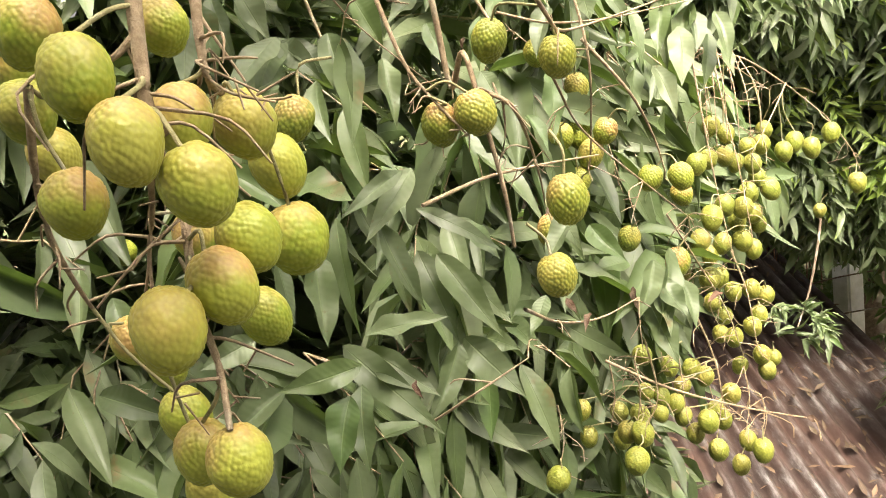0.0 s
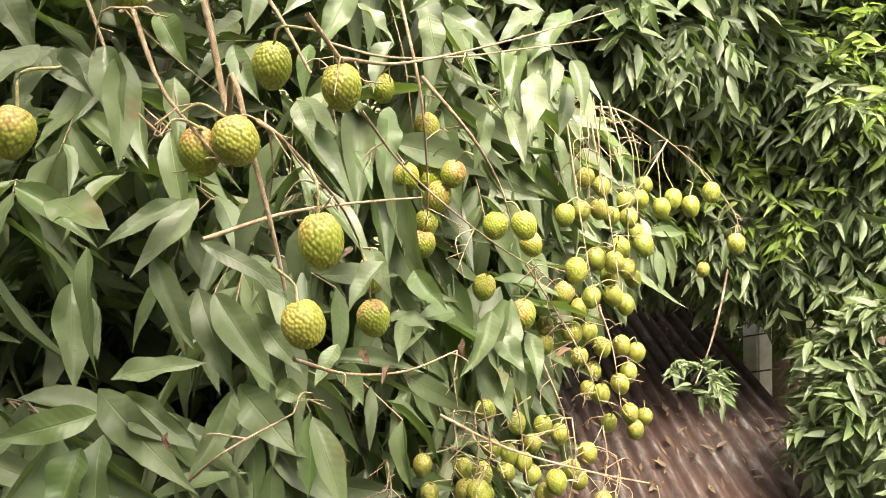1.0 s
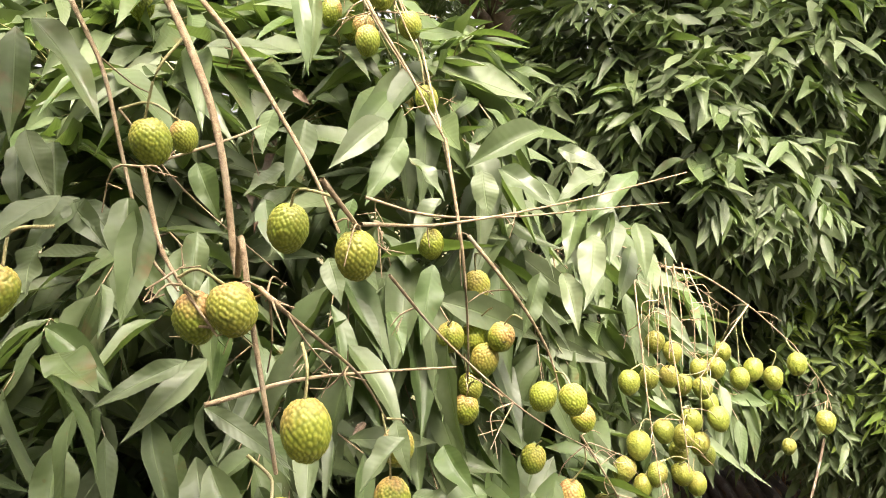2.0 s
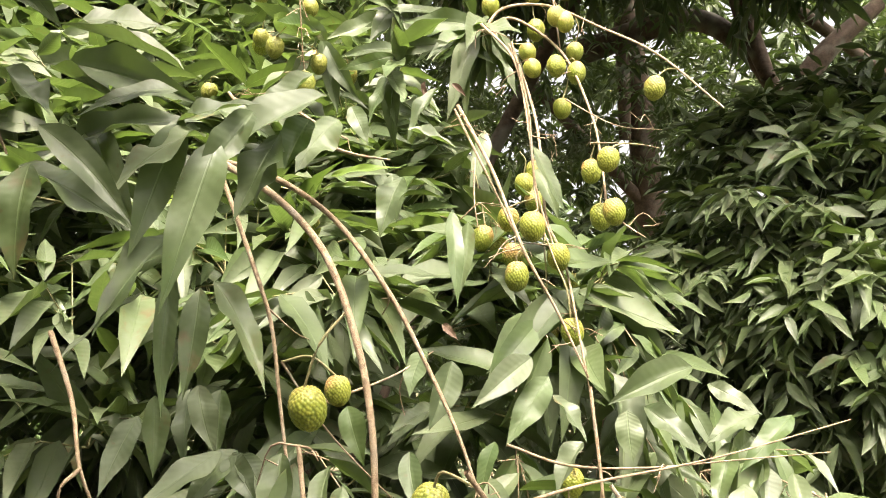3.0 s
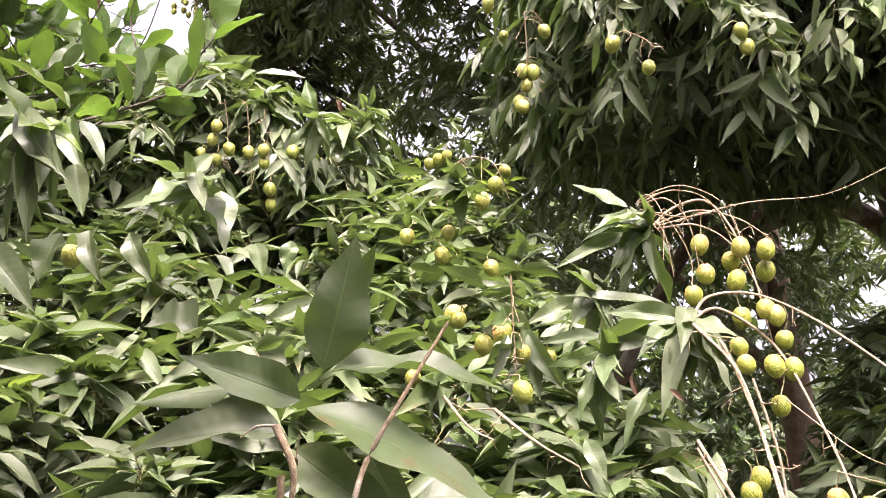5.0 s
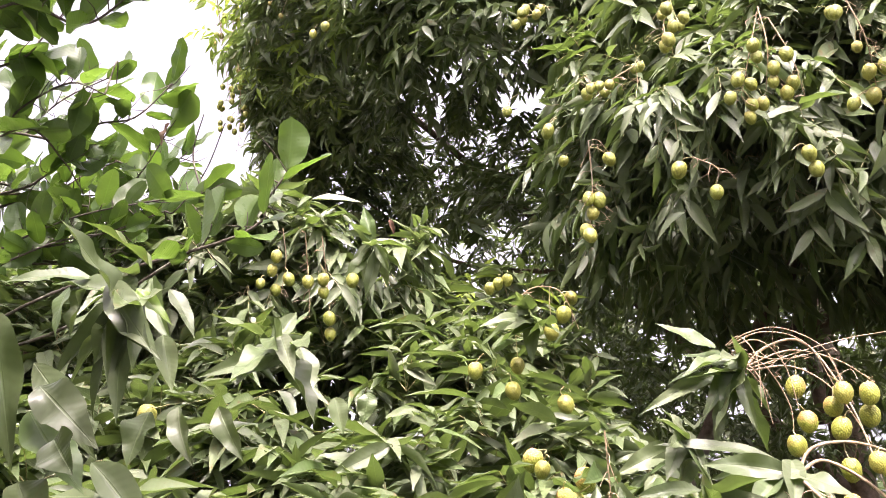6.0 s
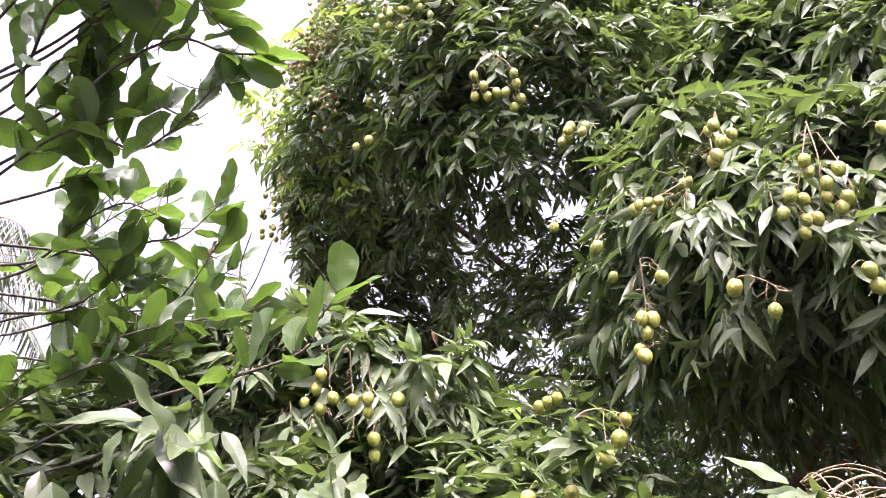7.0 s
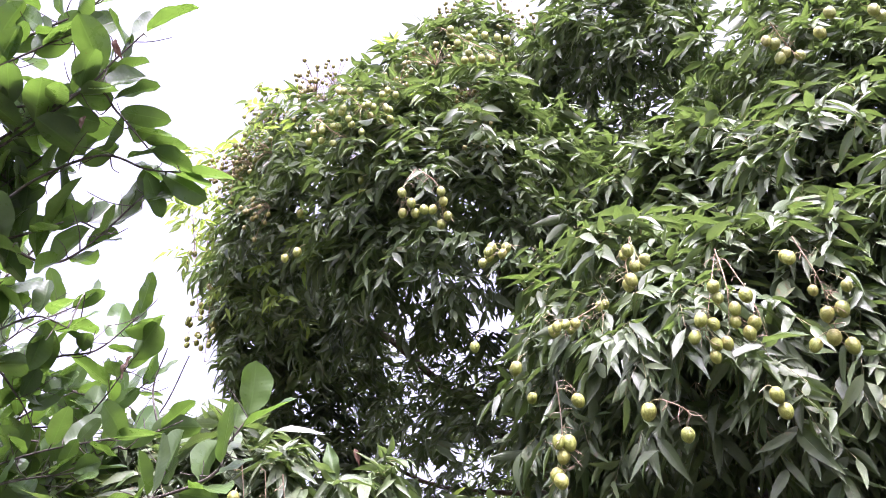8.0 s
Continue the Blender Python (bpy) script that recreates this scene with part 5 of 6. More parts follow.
bough_7 = bearing_branch(NEAR, "long bare arching boughs with a few large fruits", [
    (0.0034, [(-0.187, 0.785, 4.476), (-0.122, 0.76, 4.438), (-0.06, 0.716, 4.385), (-0.023, 0.688, 4.316), (-0.007, 0.675, 4.254), (-0.003, 0.672, 4.18), (0.01, 0.647, 4.204), (0.017, 0.633, 4.157), (0.023, 0.628, 4.104), (0.024, 0.636, 4.058)]),
    (0.0031, [(-0.202, 0.812, 4.483), (-0.139, 0.796, 4.461), (-0.087, 0.81, 4.423), (-0.035, 0.805, 4.357), (0.001, 0.797, 4.294), (0.027, 0.786, 4.245), (0.047, 0.773, 4.198)]),
    (0.0023, [(-0.197, 0.814, 4.465), (-0.147, 0.78, 4.378), (-0.125, 0.768, 4.329), (-0.11, 0.756, 4.26), (-0.093, 0.744, 4.196), (-0.07, 0.741, 4.163)]),
    (0.0027, [(-0.183, 0.914, 4.538), (-0.131, 0.957, 4.519), (-0.09, 0.986, 4.514)]),
    (0.0015, [(-0.103, 0.798, 4.262), (-0.052, 0.858, 4.284), (-0.024, 0.914, 4.307)]),
    (0.0015, [(0.051, 0.884, 4.224), (0.105, 0.907, 4.204), (0.177, 0.964, 4.196), (0.262, 1.033, 4.196), (0.364, 1.105, 4.197)]),
    (0.0011, [(-0.109, 0.753, 4.301), (-0.078, 0.785, 4.24), (-0.017, 0.824, 4.166)]),
    (0.0018, [(-0.18, 0.573, 4.324), (-0.154, 0.561, 4.284), (-0.136, 0.547, 4.247), (-0.124, 0.552, 4.215)]),
    (0.0014, [(-0.136, 0.547, 4.247), (-0.14, 0.537, 4.239), (-0.142, 0.537, 4.227)]),
    (0.0018, [(0.029, 1.1, 4.678), (0.049, 1.091, 4.59), (0.057, 1.09, 4.494), (0.088, 1.084, 4.386), (0.105, 1.084, 4.308), (0.123, 1.054, 4.209), (0.125, 1.041, 4.121)]),
    (0.0018, [(-0.041, 1.092, 4.597), (0.005, 1.079, 4.502), (0.044, 1.073, 4.419), (0.076, 1.073, 4.36)]),
], [
    (-0.06, 0.69, 4.27, 0.922), (-0.065, 0.763, 4.278, 0.71), (-0.23, 1.098, 4.461, 1.028), (-0.397, 1.503, 4.824, 1.288),
    (-0.433, 1.498, 4.79, 1.24), (-0.486, 1.482, 4.86, 1.241),
], fine=True, seed=8)
hang_leaves(bough_7, mat_leaf, [
    (-0.142, 0.651, 4.477, -0.157, 0.615, 4.372, 0.033, 0.15, 0),
    (-0.101, 0.679, 4.485, -0.119, 0.64, 4.418, 0.027, 0.1, 0),
    (-0.148, 0.65, 4.472, -0.088, 0.661, 4.483, 0.027, 0.2, 0),
    (-0.134, 0.631, 4.489, -0.184, 0.602, 4.468, 0.025, 0.2, 0),
    (-0.08, 0.741, 4.532, -0.114, 0.718, 4.48, 0.03, 0.1, 0),
    (-0.141, 0.657, 4.398, -0.167, 0.596, 4.323, 0.03, 0.1, 0),
    (-0.156, 0.637, 4.353, -0.182, 0.574, 4.299, 0.022, 0.1, 0),
    (-0.161, 0.676, 4.369, -0.161, 0.643, 4.266, 0.021, 0.1, 0),
    (-0.151, 0.719, 4.364, -0.087, 0.698, 4.284, 0.03, 0.1, 0),
    (-0.162, 0.717, 4.359, -0.149, 0.685, 4.275, 0.028, 0.1, 0),
], 7000)
hang_leaves(bough_7, mat_leaf, [
    (-0.128, 0.693, 4.238, -0.161, 0.638, 4.197, 0.031, 0.12, 0),
    (-0.093, 0.721, 4.234, -0.082, 0.687, 4.171, 0.031, 0.1, 0),
    (-0.132, 0.713, 4.234, -0.1, 0.701, 4.201, 0.026, 0.1, 0),
    (-0.136, 0.673, 4.207, -0.138, 0.655, 4.174, 0.027, 0.1, 0),
    (-0.187, 0.698, 4.277, -0.175, 0.684, 4.219, 0.024, 0.1, 0),
    (-0.154, 0.704, 4.285, -0.142, 0.69, 4.234, 0.026, 0.1, 0),
    (-0.187, 0.679, 4.264, -0.193, 0.64, 4.213, 0.025, 0.1, 0),
    (-0.218, 0.656, 4.475, -0.17, 0.631, 4.389, 0.031, 0.1, 0),
    (-0.201, 0.579, 4.456, -0.131, 0.597, 4.4, 0.026, 0.1, 0),
    (-0.072, 0.971, 4.491, -0.084, 0.943, 4.424, 0.038, 0.1, 0),
], 7010)
hang_leaves(bough_7, mat_leaf, [
    (-0.027, 0.892, 4.309, -0.038, 0.863, 4.267, 0.03, 0.1, 0),
    (-0.002, 0.898, 4.298, -0.015, 0.87, 4.235, 0.035, 0.1, 0),
    (0.063, 0.973, 4.3, 0.011, 0.925, 4.253, 0.037, 0.1, 0),
    (0.079, 0.978, 4.281, 0.043, 0.935, 4.215, 0.038, 0.1, 0),
    (0.225, 1.089, 4.287, 0.137, 1.054, 4.248, 0.042, 0.1, 0),
    (0.172, 1.061, 4.246, 0.236, 1.037, 4.199, 0.036, 0.1, 0),
    (0.293, 1.107, 4.236, 0.238, 1.078, 4.206, 0.038, 0.1, 0),
    (0.265, 1.105, 4.199, 0.251, 1.067, 4.117, 0.033, 0.1, 0),
    (0.299, 1.132, 4.203, 0.274, 1.092, 4.126, 0.033, 0.1, 0),
    (0.189, 1.209, 4.373, 0.251, 1.172, 4.346, 0.019, 0.1, 0),
], 7020)
hang_leaves(bough_7, mat_leaf, [
    (0.155, 1.017, 4.245, 0.155, 1, 4.195, 0.036, 0.1, 0),
    (-0.079, 0.824, 4.261, -0.062, 0.811, 4.212, 0.028, 0.1, 0),
    (-0.019, 0.898, 4.256, -0.057, 0.872, 4.231, 0.027, 0.1, 0),
    (0.035, 0.912, 4.223, 0.025, 0.883, 4.173, 0.026, 0.1, 0),
    (0.113, 0.969, 4.218, 0.085, 0.947, 4.17, 0.032, 0.1, 0),
    (0.081, 1, 4.261, 0.117, 0.991, 4.215, 0.029, 0.1, 0),
    (-0.036, 1.052, 4.466, -0.028, 1.011, 4.356, 0.026, 0.1, 0),
    (-0.018, 1.057, 4.453, -0.021, 1.033, 4.365, 0.024, 0.1, 0),
    (0.048, 1.167, 4.533, 0.08, 1.148, 4.466, 0.033, 0.1, 0),
    (-0.163, 0.973, 4.496, -0.076, 0.97, 4.498, 0.019, 0.1, 0),
], 7030)
hang_leaves(bough_7, mat_leaf, [
    (0.243, 1.126, 4.267, 0.296, 1.108, 4.236, 0.028, 0.1, 0),
], 7040)

bough_8 = bearing_branch(NEAR, "knot of pale brown stalks with large green fruits close by", [
    (0.0022, [(-0.224, 0.448, 4.562), (-0.226, 0.455, 4.525), (-0.221, 0.46, 4.51), (-0.208, 0.46, 4.477), (-0.2, 0.459, 4.436)]),
    (0.0020, [(-0.231, 0.455, 4.519), (-0.258, 0.447, 4.519), (-0.261, 0.425, 4.499), (-0.272, 0.404, 4.47)]),
    (0.0020, [(-0.228, 0.456, 4.521), (-0.255, 0.446, 4.525), (-0.272, 0.42, 4.508), (-0.275, 0.397, 4.498)]),
    (0.0020, [(-0.234, 0.454, 4.522), (-0.245, 0.434, 4.482), (-0.249, 0.418, 4.44)]),
    (0.0018, [(-0.223, 0.459, 4.513), (-0.21, 0.472, 4.477), (-0.197, 0.484, 4.44)]),
    (0.0015, [(-0.237, 0.453, 4.522), (-0.248, 0.446, 4.537), (-0.254, 0.421, 4.528)]),
    (0.0026, [(-0.231, 0.452, 4.589), (-0.217, 0.45, 4.562), (-0.226, 0.455, 4.525)]),
    (0.0021, [(-0.206, 0.44, 4.513), (-0.176, 0.432, 4.539), (-0.168, 0.44, 4.57), (-0.149, 0.45, 4.608), (-0.13, 0.46, 4.644)]),
    (0.0020, [(-0.255, 0.572, 4.51), (-0.246, 0.583, 4.476), (-0.236, 0.593, 4.442)]),
], [
    (-0.116, 0.413, 4.383, 1.007), (-0.131, 0.452, 4.379, 0.829), (-0.135, 0.404, 4.407, 0.97), (-0.154, 0.414, 4.439, 0.945),
    (-0.272, 0.405, 4.514, 0.871),
], fine=True, full=True, seed=9)
hang_leaves(bough_8, mat_leaf, [
    (-0.248, 0.536, 4.632, -0.219, 0.526, 4.722, 0.041, 0.05, 20),
    (-0.254, 0.518, 4.61, -0.318, 0.47, 4.635, 0.032, 0.15, 0),
    (-0.243, 0.538, 4.63, -0.135, 0.598, 4.618, 0.034, 0.18, 0),
    (-0.25, 0.52, 4.605, -0.138, 0.593, 4.54, 0.041, 0.2, 0),
    (-0.254, 0.501, 4.587, -0.331, 0.459, 4.571, 0.035, 0.2, 0),
    (-0.271, 0.54, 4.58, -0.198, 0.557, 4.515, 0.035, 0.15, 0),
    (-0.231, 0.575, 4.581, -0.197, 0.579, 4.516, 0.023, 0.1, 0),
    (-0.224, 0.634, 4.517, -0.136, 0.668, 4.493, 0.03, 0.15, 0),
    (-0.236, 0.631, 4.513, -0.18, 0.635, 4.484, 0.029, 0.1, 0),
    (-0.158, 0.723, 4.504, -0.1, 0.728, 4.47, 0.025, 0.1, 0),
], 8000, broad=1.05)
hang_leaves(bough_8, mat_leaf, [
    (-0.077, 0.792, 4.507, -0.108, 0.75, 4.459, 0.033, 0.1, 0),
    (-0.227, 0.646, 4.459, -0.145, 0.67, 4.474, 0.029, 0.2, 0),
    (-0.13, 0.679, 4.453, -0.164, 0.653, 4.423, 0.029, 0.1, 0),
    (-0.096, 0.708, 4.47, -0.109, 0.694, 4.42, 0.034, 0.1, 0),
    (-0.154, 0.728, 4.491, -0.116, 0.725, 4.464, 0.027, 0.1, 0),
    (-0.242, 0.589, 4.499, -0.2, 0.589, 4.465, 0.031, 0.1, 0),
    (-0.215, 0.631, 4.546, -0.161, 0.649, 4.543, 0.028, 0.1, 0),
    (-0.304, 0.471, 4.648, -0.323, 0.443, 4.651, 0.038, 0.1, 0),
    (-0.061, 0.724, 4.507, -0.137, 0.673, 4.432, 0.036, 0.15, 0),
    (-0.09, 0.7, 4.473, -0.104, 0.666, 4.401, 0.028, 0.1, 0),
], 8010, broad=1.05)
hang_leaves(bough_8, mat_leaf, [
    (-0.123, 0.651, 4.463, -0.16, 0.606, 4.414, 0.035, 0.2, 0),
    (-0.115, 0.606, 4.494, -0.189, 0.57, 4.519, 0.025, 0.1, 0),
    (-0.22, 0.586, 4.432, -0.137, 0.595, 4.391, 0.029, 0.1, 0),
    (-0.115, 0.653, 4.459, -0.125, 0.608, 4.337, 0.031, 0.1, 0),
    (-0.075, 0.723, 4.489, -0.09, 0.704, 4.447, 0.024, 0.1, 0),
    (-0.2, 0.572, 4.429, -0.2, 0.563, 4.357, 0.028, 0.1, 0),
], 8020, broad=1.05)

bough_9 = bearing_branch(NEAR, "drooping twigs with small green fruits among pale leaves", [
    (0.0014, [(-0.299, 1.211, 4.859), (-0.301, 1.229, 4.775), (-0.301, 1.246, 4.7)]),
    (0.0018, [(-0.587, 1.661, 5.164), (-0.529, 1.648, 5.24), (-0.463, 1.677, 5.24), (-0.438, 1.726, 5.164)]),
    (0.0027, [(-0.309, 1.146, 4.655), (-0.244, 1.124, 4.608), (-0.19, 1.126, 4.577)]),
    (0.0025, [(-0.408, 1.215, 4.682), (-0.359, 1.188, 4.634), (-0.311, 1.154, 4.613)]),
], [
    (-0.282, 1.202, 4.683, 0.995), (-0.36, 1.266, 4.765, 0.97), (-0.442, 1.385, 4.831, 0.902), (-0.316, 1.335, 4.758, 0.951),
    (-0.286, 1.399, 4.757, 0.871), (-0.507, 1.334, 4.726, 0.929), (-0.693, 1.888, 5.345, 0.958), (-0.672, 1.892, 5.355, 0.958),
    (-0.649, 1.898, 5.364, 0.958), (-0.375, 1.618, 5.333, 1.016), (-0.642, 1.624, 5.071, 1.12), (-0.559, 1.656, 5.08, 1.057),
    (-0.561, 1.624, 5.021, 1.12), (-0.486, 1.676, 5.151, 1.12), (-0.461, 1.691, 5.191, 1.12), (-0.454, 1.629, 4.985, 1.12),
    (-0.464, 1.788, 5.258, 0.997), (-0.932, 0.986, 4.892, 0.995),
], fine=False, seed=10)
hang_leaves(bough_9, mat_leaf, [
    (-0.84, 0.723, 4.999, -0.848, 0.715, 4.933, 0.036, 0.1, 0),
    (-0.82, 0.731, 4.999, -0.822, 0.726, 4.933, 0.04, 0.1, 0),
    (-0.795, 0.755, 4.97, -0.795, 0.74, 4.9, 0.04, 0.1, 0),
    (-0.742, 0.786, 5.001, -0.693, 0.79, 4.935, 0.029, 0.1, 0),
    (-0.745, 0.788, 4.943, -0.721, 0.786, 4.869, 0.035, 0.1, 0),
    (-0.734, 0.768, 4.845, -0.735, 0.75, 4.781, 0.044, 0.1, 0),
    (-0.824, 0.747, 5.013, -0.91, 0.691, 5.004, 0.03, 0.2, 0),
    (-0.709, 0.787, 4.852, -0.691, 0.791, 4.783, 0.032, 0.1, 0),
    (-0.685, 0.829, 4.858, -0.65, 0.839, 4.792, 0.036, 0.1, 0),
    (-0.698, 1.026, 4.981, -0.67, 1.018, 4.896, 0.05, 0.1, 0),
], 9000)
hang_leaves(bough_9, mat_leaf, [
    (-0.662, 1.177, 4.941, -0.666, 1.176, 4.889, 0.039, 0.1, 0),
    (-0.689, 1.116, 4.923, -0.671, 1.115, 4.864, 0.037, 0.1, 0),
    (-0.605, 0.439, 4.857, -0.565, 0.461, 4.743, 0.042, 0.1, 0),
    (-0.565, 0.459, 4.798, -0.504, 0.461, 4.748, 0.041, 0.15, 0),
    (-0.629, 0.447, 4.869, -0.587, 0.453, 4.791, 0.029, 0.1, 0),
    (-0.521, 0.439, 4.753, -0.495, 0.437, 4.731, 0.037, 0.1, 0),
    (-0.572, 0.46, 4.78, -0.535, 0.477, 4.717, 0.05, 0.1, 0),
    (-0.57, 0.459, 4.729, -0.544, 0.464, 4.685, 0.036, 0.1, 0),
    (-0.566, 0.521, 4.75, -0.513, 0.542, 4.693, 0.034, 0.1, 0),
    (-0.272, 0.62, 4.679, -0.24, 0.586, 4.737, 0.034, 0.05, 30),
], 9010)
hang_leaves(bough_9, mat_leaf, [
    (-0.614, 0.493, 4.828, -0.557, 0.523, 4.755, 0.035, 0.1, 0),
], 9020)

bearing_branch(NEAR, "bunch of small green fruits on thin hanging twigs", [
    (0.0016, [(-1.167, 1.658, 5.502), (-1.175, 1.694, 5.423), (-1.202, 1.721, 5.345)]),
    (0.0016, [(-1.079, 1.706, 5.482), (-1.088, 1.758, 5.372), (-1.103, 1.811, 5.254)]),
    (0.0016, [(-1.117, 1.686, 5.489), (-1.132, 1.739, 5.371), (-1.144, 1.773, 5.293)]),
], [
    (-1.142, 1.601, 5.399, 0.995), (-1.157, 1.609, 5.368, 0.912), (-1.124, 1.634, 5.348, 0.995), (-1.082, 1.655, 5.342, 0.995),
    (-1.047, 1.668, 5.347, 0.995), (-1.052, 1.68, 5.319, 0.912), (-0.982, 1.697, 5.345, 1.078), (-1.05, 1.71, 5.26, 1.078),
    (-1.055, 1.726, 5.225, 0.995), (-1.158, 1.631, 5.324, 0.912), (-1.189, 1.61, 5.339, 0.829),
], fine=False, seed=11)

bearing_branch(NEAR, "leafy fringe with single green fruits hanging below", [
    (0.0018, [(-0.355, 1.576, 5.534), (-0.362, 1.617, 5.447), (-0.379, 1.648, 5.371)]),
    (0.0016, [(-0.152, 1.652, 5.489), (-0.107, 1.682, 5.468), (-0.113, 1.696, 5.435)]),
    (0.0016, [(-0.159, 1.739, 5.977), (-0.183, 1.76, 5.915), (-0.183, 1.778, 5.878)]),
], [
    (-0.372, 1.616, 5.416, 0.938), (-0.352, 1.626, 5.414, 1.082), (-0.368, 1.631, 5.389, 0.938), (-0.387, 1.641, 5.354, 1.01),
    (-0.184, 1.67, 5.473, 1.12), (-0.116, 1.721, 5.43, 1.01), (0.081, 1.769, 5.507, 1.082), (0.091, 1.788, 5.476, 1.082),
    (-0.318, 1.601, 5.494, 0.938), (-0.183, 1.739, 5.836, 1.051), (-0.18, 1.707, 5.903, 0.889), (-0.16, 1.728, 5.878, 0.97),
    (-0.145, 1.734, 5.881, 0.889), (-0.485, 1.573, 5.905, 0.808), (-0.454, 1.588, 5.901, 0.728), (-0.502, 1.578, 5.879, 0.728),
    (-0.373, 1.709, 5.732, 0.97), (-0.333, 1.723, 5.738, 0.889), (-0.475, 1.706, 5.648, 0.97), (-0.45, 1.748, 5.588, 0.808),
    (-0.259, 1.731, 5.787, 0.808),
], fine=False, seed=12)

bearing_branch(NEAR, "heavy round bunch of pale green fruits", [
    (0.0020, [(0.031, 1.745, 5.89), (0.036, 1.744, 5.779), (0.019, 1.783, 5.687)]),
    (0.0018, [(0.05, 1.766, 5.867), (0.084, 1.776, 5.756), (0.099, 1.823, 5.676)]),
    (0.0016, [(0.028, 1.75, 5.879), (-0.011, 1.741, 5.744), (-0.035, 1.765, 5.675)]),
], [
    (0.006, 1.722, 5.773, 0.992), (0.01, 1.735, 5.75, 0.915), (0.073, 1.759, 5.756, 1.068), (0.042, 1.76, 5.727, 0.992),
    (0.037, 1.772, 5.7, 0.915), (-0.036, 1.738, 5.704, 0.992), (-0.011, 1.754, 5.695, 0.915), (-0.059, 1.747, 5.666, 0.992),
    (-0.04, 1.738, 5.702, 0.915), (0.077, 1.791, 5.697, 1.068), (0.062, 1.794, 5.677, 1.068), (0.008, 1.782, 5.655, 0.992),
    (-0.015, 1.773, 5.653, 0.915), (-0.023, 1.783, 5.627, 0.915), (0.182, 1.765, 5.84, 1.068),
], fine=False, seed=13)

bearing_branch(NEAR, "hanging bunches of pale green fruits under the overhang", [
    (0.0020, [(0.2, 1.708, 5.855), (0.231, 1.739, 5.742), (0.242, 1.814, 5.649)]),
    (0.0020, [(0.323, 1.725, 6.576), (0.353, 1.775, 6.524), (0.387, 1.817, 6.485)]),
], [
    (0.23, 1.783, 5.683, 1.074), (0.265, 1.789, 5.692, 1.12), (0.234, 1.817, 5.641, 1.12), (0.269, 1.841, 5.624, 1.12),
    (0.191, 1.812, 5.627, 0.997), (0.177, 1.686, 5.787, 1.074), (0.285, 1.764, 5.734, 0.844), (0.212, 1.744, 5.727, 0.767),
    (0.486, 1.77, 6.592, 1.12), (0.603, 1.808, 6.596, 1.12), (0.449, 1.791, 6.548, 1.12), (0.33, 1.791, 6.492, 1.12),
    (0.324, 1.765, 6.525, 1.049), (0.383, 1.806, 6.498, 0.953), (0.621, 1.825, 6.582, 1.12), (0.303, 1.752, 6.532, 0.953),
    (0.348, 1.788, 6.505, 0.953),
], fine=False, seed=14)

bearing_branch(BACK, "small bunches of green fruits in the crown", [
    (0.0022, [(-0.814, 1.925, 6.562), (-0.853, 1.921, 6.498), (-0.851, 1.952, 6.424)]),
    (0.0022, [(-0.805, 1.928, 6.562), (-0.748, 1.96, 6.495), (-0.75, 2.012, 6.392)]),
], [
    (-0.859, 1.917, 6.467, 1.007), (-0.871, 1.953, 6.413, 1.007), (-0.838, 1.945, 6.439, 1.007), (-0.833, 1.967, 6.412, 1.007),
    (-0.738, 1.959, 6.467, 1.007), (-0.738, 1.978, 6.441, 1.007), (-0.777, 1.981, 6.42, 1.007), (-0.735, 2.009, 6.402, 1.007),
    (-0.761, 2.016, 6.38, 1.007), (-0.803, 1.971, 6.42, 1.007), (-1.401, 2.113, 6.474, 0.995), (-1.31, 2.045, 6.433, 1.082),
    (-1.398, 2.18, 6.73, 0.929), (-1.119, 2.148, 6.728, 0.9), (-1.114, 2.124, 6.763, 0.9),
], fine=False, seed=15)

